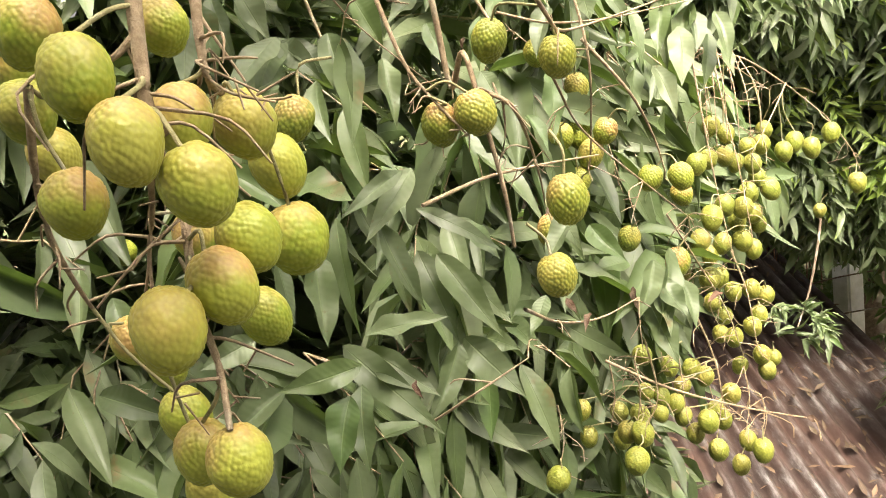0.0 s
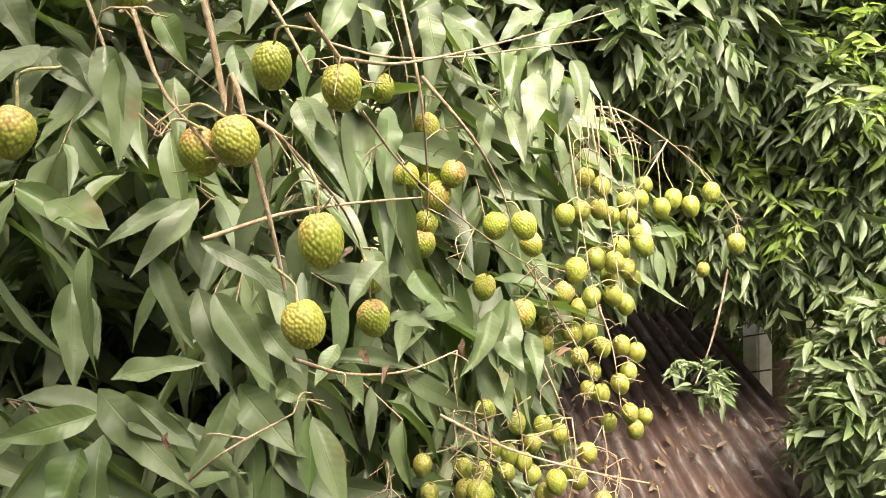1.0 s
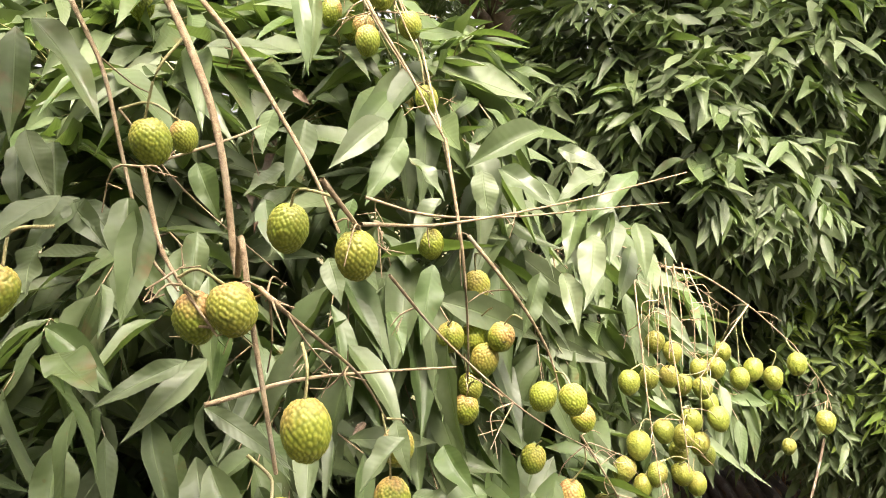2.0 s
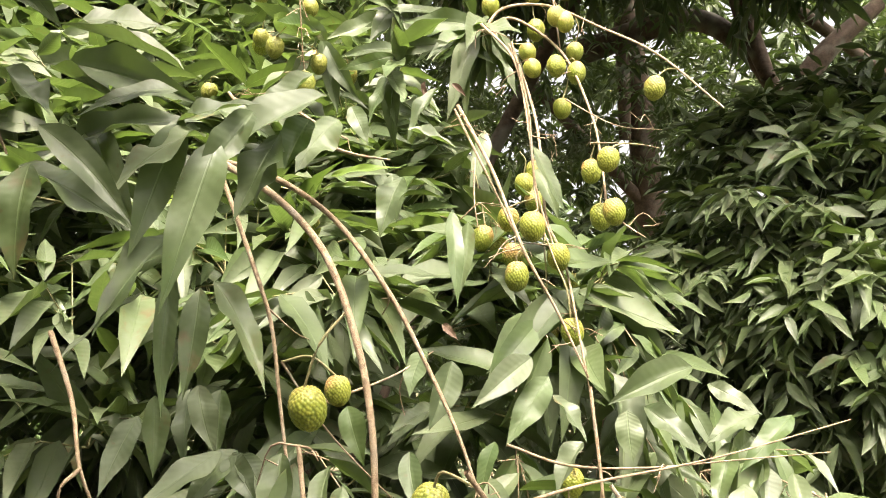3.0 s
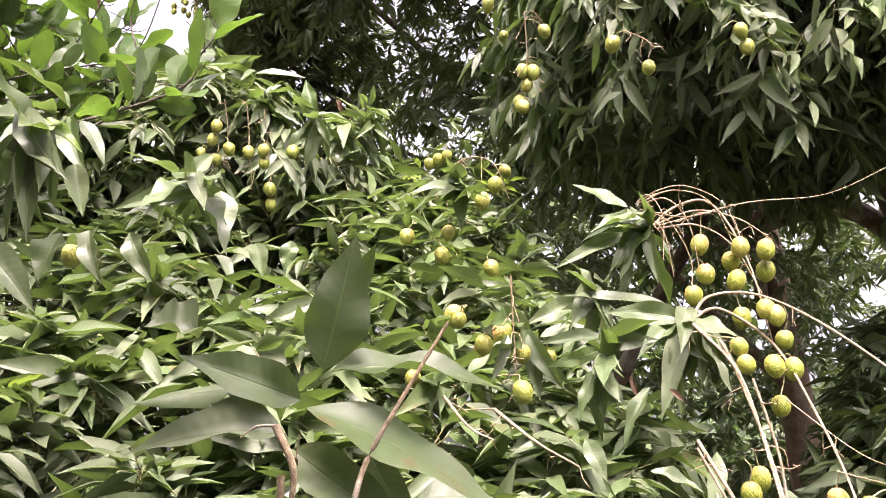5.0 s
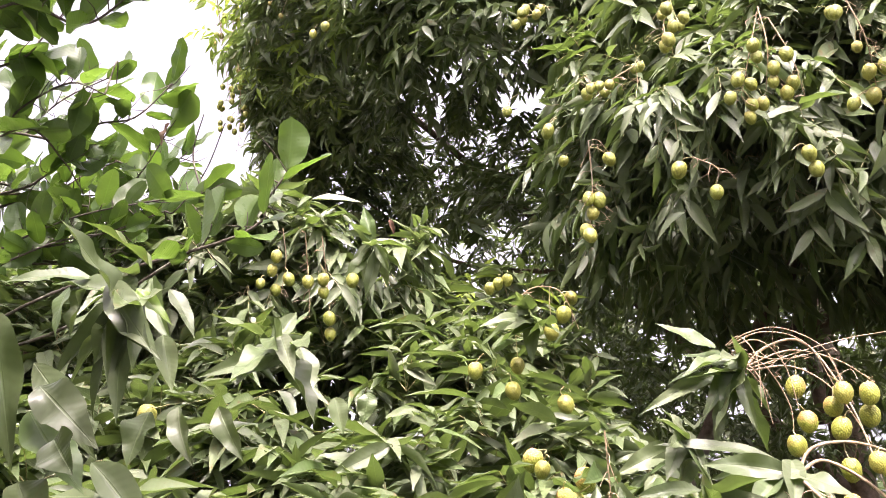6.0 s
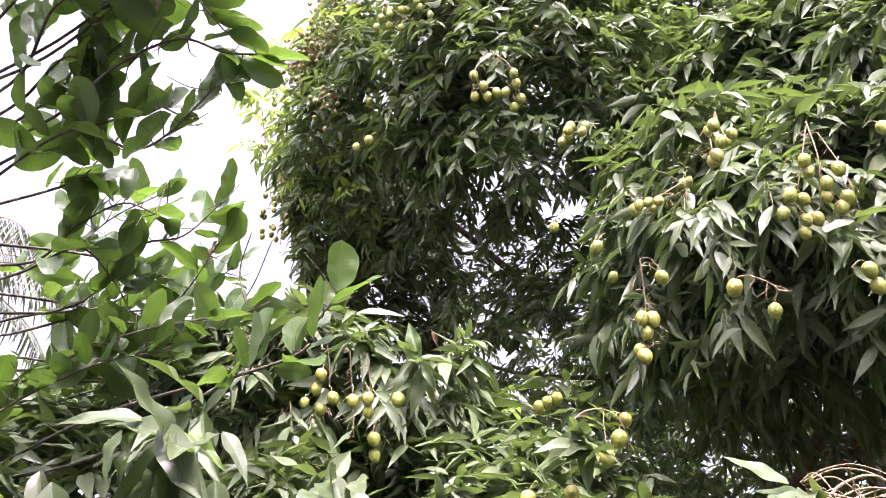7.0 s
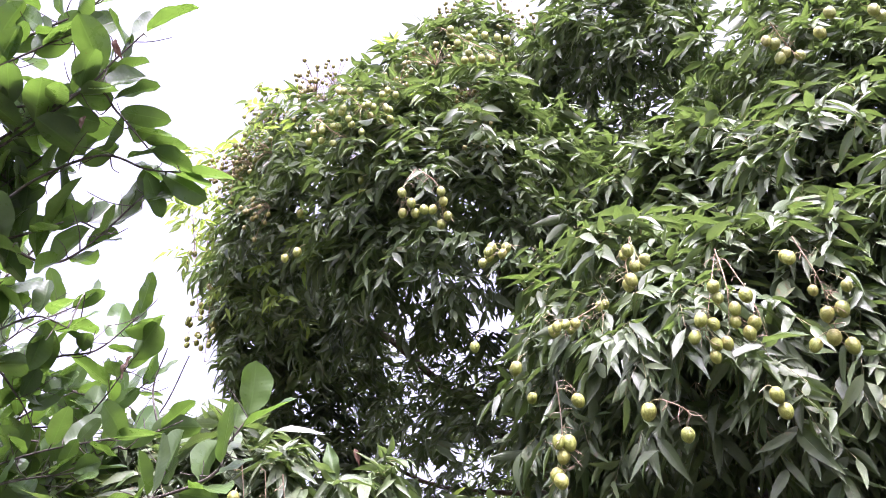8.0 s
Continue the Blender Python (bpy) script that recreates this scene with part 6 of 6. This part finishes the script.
bearing_branch(BACK, "dense clusters of small pale fruits near the top of the crown", [
    (0.0022, [(-1.112, 1.902, 7.058), (-1.034, 1.945, 6.951), (-0.969, 2.007, 6.898)]),
    (0.0022, [(-0.729, 1.981, 7.302), (-0.611, 2.029, 7.207), (-0.519, 2.089, 7.169)]),
    (0.0022, [(-1.219, 1.941, 6.956), (-1.135, 1.972, 6.868), (-1.061, 2.012, 6.849)]),
], [
    (-1.069, 1.864, 6.968, 0.873), (-1.087, 1.855, 6.973, 0.873), (-0.946, 2.005, 6.914, 0.886), (-1.081, 1.887, 6.907, 0.869),
    (-1.077, 1.845, 6.952, 0.866), (-0.946, 2.012, 6.914, 0.887), (-0.938, 1.912, 6.947, 0.87), (-1.016, 1.982, 6.932, 0.889),
    (-0.927, 1.934, 6.985, 0.88), (-0.973, 1.915, 6.9, 0.865), (-1.035, 1.924, 7.016, 0.891), (-0.934, 1.944, 6.904, 0.869),
    (-0.945, 1.996, 6.952, 0.89), (-0.941, 1.949, 6.919, 0.873), (-0.987, 1.902, 6.907, 0.865), (-1.061, 1.898, 6.855, 0.86),
    (-1.125, 1.88, 6.898, 0.869), (-1.01, 1.914, 6.919, 0.871), (-0.896, 1.937, 6.955, 0.873), (-1.089, 1.893, 6.896, 0.869),
    (-0.626, 1.991, 7.126, 0.957), (-0.582, 2.001, 7.089, 0.949), (-0.687, 1.966, 7.223, 0.974), (-0.556, 1.978, 7.178, 0.958),
    (-0.651, 1.936, 7.13, 0.947), (-0.569, 2.079, 7.167, 0.981), (-0.544, 2.012, 7.074, 0.946), (-0.657, 2.037, 7.146, 0.974),
    (-0.626, 2.033, 7.133, 0.968), (-0.511, 1.987, 7.158, 0.952), (-0.592, 1.961, 7.194, 0.959), (-0.478, 1.987, 7.136, 0.946),
    (-0.689, 1.962, 7.231, 0.974), (-0.607, 1.944, 7.152, 0.949), (-0.479, 2.01, 7.146, 0.953), (-0.668, 1.909, 7.184, 0.951),
    (-1.056, 1.911, 6.839, 0.86), (-1.141, 1.974, 6.914, 0.894), (-1.223, 1.937, 6.878, 0.886), (-1.151, 1.959, 6.821, 0.876),
    (-1.16, 1.886, 6.824, 0.86), (-1.153, 1.959, 6.906, 0.89), (-1.027, 1.938, 6.815, 0.86), (-1.162, 1.892, 6.849, 0.866),
    (-1.175, 1.913, 6.802, 0.864), (-1.237, 1.933, 6.834, 0.879),
], fine=False, seed=16)

bearing_branch(BACK, "loose strings of small fruits hanging from the crown's rim", [
    (0.0022, [(-2.17, 2.489, 7.171), (-2.209, 2.623, 6.975), (-2.249, 2.757, 6.78)]),
    (0.0022, [(-2.13, 2.569, 7.082), (-2.187, 2.747, 6.822), (-2.27, 2.882, 6.606)]),
], [
    (-2.133, 2.633, 7.079, 0.9), (-2.18, 2.638, 7.018, 0.896), (-2.142, 2.528, 7.072, 0.881), (-2.167, 2.673, 7.016, 0.901),
    (-2.221, 2.616, 7.041, 0.897), (-2.169, 2.622, 7, 0.89), (-2.146, 2.591, 6.999, 0.883), (-2.108, 2.611, 6.95, 0.878),
    (-2.14, 2.662, 6.99, 0.894), (-2.222, 2.569, 6.964, 0.879), (-2.091, 2.587, 6.986, 0.877), (-2.227, 2.587, 7.028, 0.891),
    (-2.215, 2.823, 6.651, 0.881), (-2.296, 2.769, 6.642, 0.876), (-2.181, 2.739, 6.899, 0.898), (-2.229, 2.845, 6.683, 0.891),
    (-2.177, 2.743, 6.867, 0.894), (-2.304, 2.845, 6.694, 0.897), (-2.21, 2.724, 6.743, 0.876), (-2.303, 2.755, 6.755, 0.889),
    (-2.172, 2.767, 6.728, 0.879), (-2.274, 2.803, 6.711, 0.89), (-2.346, 2.825, 6.713, 0.898), (-2.285, 2.739, 6.762, 0.886),
    (-2.168, 2.72, 6.811, 0.882), (-2.243, 2.806, 6.634, 0.878), (-2.321, 2.797, 6.773, 0.9), (-2.254, 2.781, 6.819, 0.899),
    (-2.195, 2.732, 6.916, 0.9), (-2.285, 2.741, 6.853, 0.898), (-2.244, 2.781, 6.682, 0.88), (-2.142, 2.694, 6.84, 0.88),
    (-2.229, 2.737, 6.824, 0.89), (-2.165, 2.774, 6.693, 0.876), (-2.098, 2.551, 7.118, 0.889), (-2.01, 2.535, 7.095, 0.878),
    (-2.11, 2.563, 7.07, 0.885), (-2.053, 2.626, 7.07, 0.893), (-2.035, 2.563, 7.096, 0.884), (-2.03, 2.611, 7.158, 0.9),
    (-2.129, 2.603, 7.098, 0.897), (-2.028, 2.531, 7.105, 0.879), (-2.033, 2.574, 7.154, 0.894), (-2.087, 2.475, 7.154, 0.879),
], fine=False, seed=17)

bearing_branch(NEAR, "scattered small fruits among the leaves of the overhang", [
    (0.0016, [(-0.254, 1.684, 5.764), (-0.322, 1.665, 5.723), (-0.35, 1.663, 5.712)]),
], [
    (-0.351, 1.635, 5.698, 0.788), (-0.331, 1.638, 5.702, 0.788), (-0.309, 1.645, 5.704, 0.788), (-0.164, 1.638, 5.865, 0.97),
    (-0.13, 1.663, 5.848, 0.889), (-0.169, 1.661, 5.798, 1.04), (-0.495, 1.643, 5.965, 0.871), (-0.461, 1.655, 5.964, 0.871),
    (-0.506, 1.652, 5.947, 0.871), (-0.564, 1.679, 5.713, 0.829), (-0.459, 1.653, 5.623, 0.945), (-0.246, 1.732, 5.79, 0.746),
], fine=False, seed=18)

# bright young leaves
for bough, rows in ((bough_9, [
    (-0.776, 0.752, 4.994, -0.8, 0.74, 4.948, 0.026, 0.12, 0),
    (-0.772, 0.753, 4.995, -0.761, 0.747, 4.942, 0.023, 0.12, 0),
    (-0.766, 0.755, 4.996, -0.719, 0.764, 4.943, 0.023, 0.12, 0),
    (-0.774, 0.753, 4.994, -0.742, 0.758, 4.935, 0.02, 0.12, 0),
    (-0.779, 0.749, 4.996, -0.804, 0.724, 4.978, 0.019, 0.12, 0),
    (-0.147, 0.956, 4.493, -0.066, 0.952, 4.495, 0.015, 0.12, 0),
    (0.802, 3.174, 5.099, 0.876, 3.142, 5.036, 0.059, 0.12, 0),
    (0.793, 3.172, 5.099, 0.849, 3.132, 5.104, 0.055, 0.12, 0),
]),):
    hang_leaves(bough, mat_young, rows, 7000)

# whorls of drooping leaves round the fruiting shoots
for k, (bough, base, toward, count, length) in enumerate((
    (bough_5, (-0.11, 1.40, 4.975), (-0.5, -0.1, -0.45), 11, 0.105),
    (bough_5, (-0.06, 1.36, 4.80), (-0.45, -0.2, -0.6), 12, 0.110),
    (bough_5, (-0.21, 1.42, 4.87), (-0.4, -0.2, -0.4), 11, 0.105),
    (bough_5, (-0.19, 1.33, 4.75), (-0.2, -0.3, -0.6), 11, 0.105),
    (bough_5, (-0.33, 1.36, 4.80), (-0.2, -0.3, -0.4), 10, 0.105),
    (bough_9, (-0.775, 0.75, 4.985), (0.0, -0.1, -0.75), 13, 0.120),
    (bough_9, (-0.86, 0.86, 5.06), (-0.3, -0.2, -0.6), 11, 0.115),
    (bough_9, (-0.66, 0.92, 4.96), (0.3, -0.2, -0.5), 11, 0.110),
    (bough_9, (-0.50, 1.62, 5.17), (-0.3, -0.3, -0.1), 12, 0.105),
    (bough_9, (-0.95, 1.75, 5.45), (0.1, -0.3, -0.1), 12, 0.105),
)):
    rosette(bough, mat_leaf, base, toward, count, 8200 + 40 * k, length)

# withered leaves caught among the twigs
hang_leaves(bough_1, mat_dry_one, [
    (0.063, 0.712, 3.982, 0.069, 0.699, 3.972, 0.008, 0.25, 30),
    (0.083, 0.727, 3.959, 0.078, 0.714, 3.949, 0.008, 0.25, 30),
    (0.289, 1.04, 3.832, 0.264, 1.02, 3.83, 0.011, 0.25, 30),
    (0.151, 0.89, 3.916, 0.154, 0.874, 3.897, 0.01, 0.25, 30),
    (-0.066, 0.616, 3.973, -0.063, 0.607, 3.961, 0.008, 0.25, 30),
    (0.065, 0.731, 4.061, 0.057, 0.719, 4.055, 0.007, 0.25, 30),
    (0.361, 0.979, 3.674, 0.374, 0.978, 3.665, 0.01, 0.25, 30),
    (-0.083, 1.266, 4.686, -0.065, 1.276, 4.667, 0.012, 0.25, 30),
], 7100)
hang_leaves(bough_1, mat_dry_one, [
    (-0.191, 1.323, 4.754, -0.195, 1.31, 4.714, 0.011, 0.25, 30),
    (-0.143, 1.347, 4.72, -0.132, 1.337, 4.68, 0.012, 0.25, 30),
    (-1.042, 0.829, 6.099, -1.038, 0.856, 6.065, 0.019, 0.25, 30),
    (-1.136, 0.892, 5.972, -1.137, 0.894, 5.935, 0.022, 0.25, 30),
    (-1.115, 2.168, 5.726, -1.106, 2.195, 5.681, 0.02, 0.25, 30),
    (-0.028, 0.969, 4.334, -0.01, 0.963, 4.319, 0.011, 0.25, 30),
    (0.013, 0.676, 4.213, 0.01, 0.676, 4.205, 0.005, 0.25, 30),
], 7200)

# ---- lime tree ----
LIME_TWIGS = [
    [(-1.422, 0.941, 5.863), (-1.306, 0.947, 5.942), (-1.252, 0.953, 5.994)],
    [(-1.345, 0.819, 5.972), (-1.243, 0.854, 6.008), (-1.163, 0.884, 6.04), (-1.124, 0.894, 6.079)],
    [(-1.327, 0.775, 6.039), (-1.219, 0.793, 6.099), (-1.147, 0.812, 6.142)],
    [(-1.232, 0.788, 6.152), (-1.133, 0.808, 6.205), (-1.057, 0.812, 6.27)],
    [(-1.137, 0.863, 6.011), (-1.07, 0.863, 6.077), (-1.007, 0.863, 6.139)],
    [(-1.125, 0.864, 6.015), (-1.082, 0.924, 5.99), (-1.051, 0.996, 5.943)],
    [(-1.278, 0.939, 5.879), (-1.146, 0.971, 5.933), (-1.075, 1.031, 5.92), (-1.02, 1.072, 5.927)],
    [(-1.389, 0.962, 5.764), (-1.293, 1.04, 5.74), (-1.222, 1.064, 5.774), (-1.099, 1.06, 5.871), (-1.093, 1.075, 5.889)],
    [(-1.323, 1.014, 5.811), (-1.252, 1.042, 5.841), (-1.222, 1.082, 5.838)],
    [(-1.595, 1.195, 5.704), (-1.489, 1.22, 5.755), (-1.435, 1.275, 5.742)],
]
LIME_MORE = [
    [(-1.676, 1.328, 5.578), (-1.524, 1.32, 5.693), (-1.419, 1.361, 5.722), (-1.318, 1.366, 5.797)],
    [(-1.727, 1.385, 5.566), (-1.578, 1.468, 5.559), (-1.483, 1.471, 5.633), (-1.391, 1.454, 5.732)],
    [(-1.606, 1.223, 5.662), (-1.566, 1.306, 5.606), (-1.561, 1.377, 5.549)],
    [(-1.766, 1.446, 5.466), (-1.593, 1.505, 5.503), (-1.452, 1.543, 5.552)],
    [(-0.971, 1.216, 5.277), (-0.909, 1.214, 5.342), (-0.869, 1.216, 5.392)],
    [(-1.573, 1.139, 5.789), (-1.516, 1.146, 5.841), (-1.454, 1.145, 5.905)],
    [(-1.395, 0.906, 5.921), (-1.362, 0.957, 5.903), (-1.384, 1.018, 5.846)],
    [(-1.371, 0.742, 6.235), (-1.316, 0.745, 6.291), (-1.26, 0.747, 6.347)],
    [(-1.749, 1.222, 5.265), (-1.537, 1.282, 5.376), (-1.369, 1.361, 5.414)],
    [(-1.721, 1.251, 5.351), (-1.504, 1.317, 5.454), (-1.243, 1.427, 5.512)],
    [(-1.103, 1.211, 5.25), (-1.071, 1.236, 5.277), (-1.056, 1.242, 5.325)],
]
LIME_FILL = []
fill = np.random.default_rng(61)
for k in range(7):
    a = np.array((-1.95, 1.15, 5.35)) + fill.uniform(0, 1, 3) * np.array((0.35, 0.45, 0.45))
    way = np.array((0.75, 0.25, 0.45)) + fill.normal(0, 0.22, 3)
    far = fill.uniform(0.16, 0.30)
    LIME_FILL.append([tuple(a), tuple(a + way * far * 0.5 + fill.normal(0, 0.015, 3)), tuple(a + way * far)])
LIME_BARE = [
    [(-1.399, 1.522, 5.536), (-1.301, 1.498, 5.612), (-1.217, 1.453, 5.711)],
    [(-1.422, 1.284, 5.839), (-1.452, 1.324, 5.772)],
    [(-1.282, 1.426, 5.624), (-1.241, 1.4, 5.711)],
]
LIME_LIMB = [(-1.959, 1.35, 5.16), (-1.845, 1.132, 5.5), (-1.715, 0.906, 5.86), (-1.577, 0.727, 6.159), (-1.453, 0.582, 6.408)]


def build_lime_tree():
    """Ovate glossy leaves, one object each, along thin dark twigs."""
    rng = np.random.default_rng(31)
    tree = thing("lime_tree", (-2.3, 1.7, 0.0), "young citrus tree with broad glossy green leaves and dark twigs", "citrus tree")
    o = under(tree)
    tubes = Tubes()
    tubes.rod([(-2.3, 1.7, 0), (-2.2, 1.65, 2.0), (-2.0, 1.55, 4.0), (-1.75, 1.45, 5.2)], 0.06, 0.03, 9, 5)
    part("trunk", tubes.mesh("trunk", o), mat_bark, tree)
    shapes = []
    for k in range(7):
        one = np.ones(1)
        v, q, uv = blades(np.zeros((1, 3)), np.array([[0, 1.0, 0]]), np.array([[0, 0, 1.0]]), one, one * (0.46 + 0.05 * (k % 4)), one * (-0.02 + 0.06 * (k % 3)), one * (0.1 + 0.17 * (k % 4)), 12, 6, 300 + k, 0.75, 0.07)
        me = mesh_of("leaf", v, q, uv)
        me.materials.append(mat_lime)
        shapes.append(me)
    limb = np.array(LIME_LIMB)
    tubes = Tubes()
    limb = tubes.rod(limb, 0.018, 0.008, 8, 8)
    part("limb", tubes.mesh("limb", o), mat_twig, tree)
    for pts in LIME_TWIGS + LIME_MORE + LIME_FILL + LIME_BARE:
        tubes = Tubes()
        start = np.array(pts[0])
        low = limb[np.abs(limb[:, 2] - start[2] + 0.10).argmin()]
        bend = (start + low) / 2 + rng.normal(0, 0.02, 3)
        if pts in LIME_BARE:
            ends = np.vstack([np.array(q) for q in LIME_TWIGS + LIME_MORE])
            near = ends[np.linalg.norm(ends - start, axis=1).argmin()]
            line = tubes.rod([near] + [np.array(p) for p in pts], 0.0026, 0.0012, 6, 6)
        else:
            line = tubes.rod([low, bend] + [np.array(p) for p in pts], 0.0042, 0.0016, 6, 6)
        twig = part("branch", tubes.mesh("branch", o), mat_twig, tree)
        if pts in LIME_BARE:
            continue
        line = line[6:]
        gaps = np.linalg.norm(np.diff(line, axis=0), axis=1)
        run = np.concatenate([[0], np.cumsum(gaps)])
        total = run[-1]
        free = np.linalg.norm(np.array(pts[0]) - np.array(pts[-1]))
        spurs = Tubes()
        for s in np.linspace(total - free, total, int(free / 0.03) + 2):
            p = np.array([np.interp(s, run, line[:, i]) for i in range(3)])
            d = unit(rng.normal(0, 1, 3) + UP * 0.4)
            r = rng.uniform(0.03, 0.10)
            spurs.rod([p, p + d * r * 0.5 + rng.normal(0, 0.006, 3), p + d * r + UP * 0.01], 0.0015, 0.0008, 4, 3)
        part("side_twig", spurs.mesh("side_twig", o), mat_twig, twig, kind="stuff")
        low = pts in LIME_MORE
        at = np.arange(total, max(0.0, total - free - (0.08 if low else 0.25)), -0.026 if low else -0.024)
        for k, s in enumerate(at):
            p = np.array([np.interp(s, run, line[:, i]) for i in range(3)])
            ahead = np.array([np.interp(min(s + 0.01, total), run, line[:, i]) for i in range(3)]) - np.array([np.interp(s - 0.02, run, line[:, i]) for i in range(3)])
            spin = unit(rng.normal(0, 1, 3))
            d = unit(unit(ahead) * (1.2 if k < 2 else 0.35) + spin * 0.85 + UP * 0.5)
            size = rng.uniform(0.066, 0.122)
            n = unit(UP * 0.7 + rng.normal(0, 0.5, 3))
            n = unit(n - d * (n @ d))
            m = Matrix((np.cross(d, n), d, n)).transposed().to_4x4()
            stem = 0.008
            part("leaf", shapes[int(rng.integers(7))], None, twig, at=Matrix.Translation(p - o + d * stem) @ m @ Matrix.Scale(size, 4))
    single_leaf(twig, o, (*(np.array(LIME_BARE[2][1]) + np.array((-0.10, 0.0, 0.0))), *(np.array(LIME_BARE[2][1]) + np.array((-0.115, 0.0, -0.06))), 0.028, 0.1, 0), mat_dry_one, 5, blunt=0.8, label="withered red-brown leaf")


mat_twig = bark_material("dark_twig", (0.035, 0.028, 0.022), (0.10, 0.085, 0.065), 120.0)
build_lime_tree()


def build_palm():
    """A coconut palm beyond the garden, its leaflets hanging like a grey comb."""
    rng = np.random.default_rng(8)
    palm = thing("coconut_palm", (-11.0, 6.2, 0.0), "tall pale coconut palm with drooping grey-green fronds", "palm tree")
    o = under(palm)
    tubes = Tubes()
    tubes.rod([(-11.0, 6.2, 0), (-10.9, 6.2, 3), (-10.95, 6.15, 6.5), (-10.9, 6.1, 9.8)], 0.16, 0.11, 12, 6)
    part("trunk", tubes.mesh("trunk", o), mat_bark, palm)
    top = np.array((-10.9, 6.1, 9.8))
    for k in range(11):
        a = k * 0.571 + rng.uniform(-0.1, 0.1)
        out = np.array((math.cos(a), math.sin(a), 0))
        lift = rng.uniform(0.1, 0.9)
        line = smooth_line([top, top + out * 1.0 + UP * 0.6 * lift, top + out * 2.2 + UP * (0.4 * lift - 0.2), top + out * 3.1 + UP * (-0.8)], 12)
        t = unit(np.gradient(line, axis=0))
        side = unit(np.cross(t, UP))
        idx = np.repeat(np.arange(4, len(line)), 2)
        sgn = np.tile([1.0, -1.0], len(idx) // 2)[:, None]
        idx2 = np.concatenate([idx, idx])
        base = line[idx2] + t[idx2] * np.concatenate([np.zeros(len(idx)), np.full(len(idx), 0.03)])[:, None]
        along = np.concatenate([sgn, sgn]) * side[idx2] * 0.6 + t[idx2] * 0.35 - UP * rng.uniform(0.8, 1.6, (len(idx2), 1))
        n = len(idx2)
        ln = rng.uniform(0.45, 0.75, n)
        v, q, uv = blades(base - o, unit(along), side[idx2] + rng.normal(0, 0.2, (n, 3)), ln, np.full(n, 0.035), rng.uniform(-0.1, 0.1, n), rng.uniform(0.2, 0.6, n), 4, 2, k)
        part("frond", mesh_of("frond", v, q, uv), mat_palm, palm)
        tubes = Tubes()
        tubes.rod(line[::6], 0.02, 0.006, 6, 3)
        part("frond_rib", tubes.mesh("frond_rib", o), mat_stalk, palm)


mat_palm = leaf_material("palm_leaflet", (0.03, 0.045, 0.03), (0.07, 0.09, 0.06), (0.12, 0.16, 0.06), False, dust=0.2, rough=0.4, through=0.2)
build_palm()
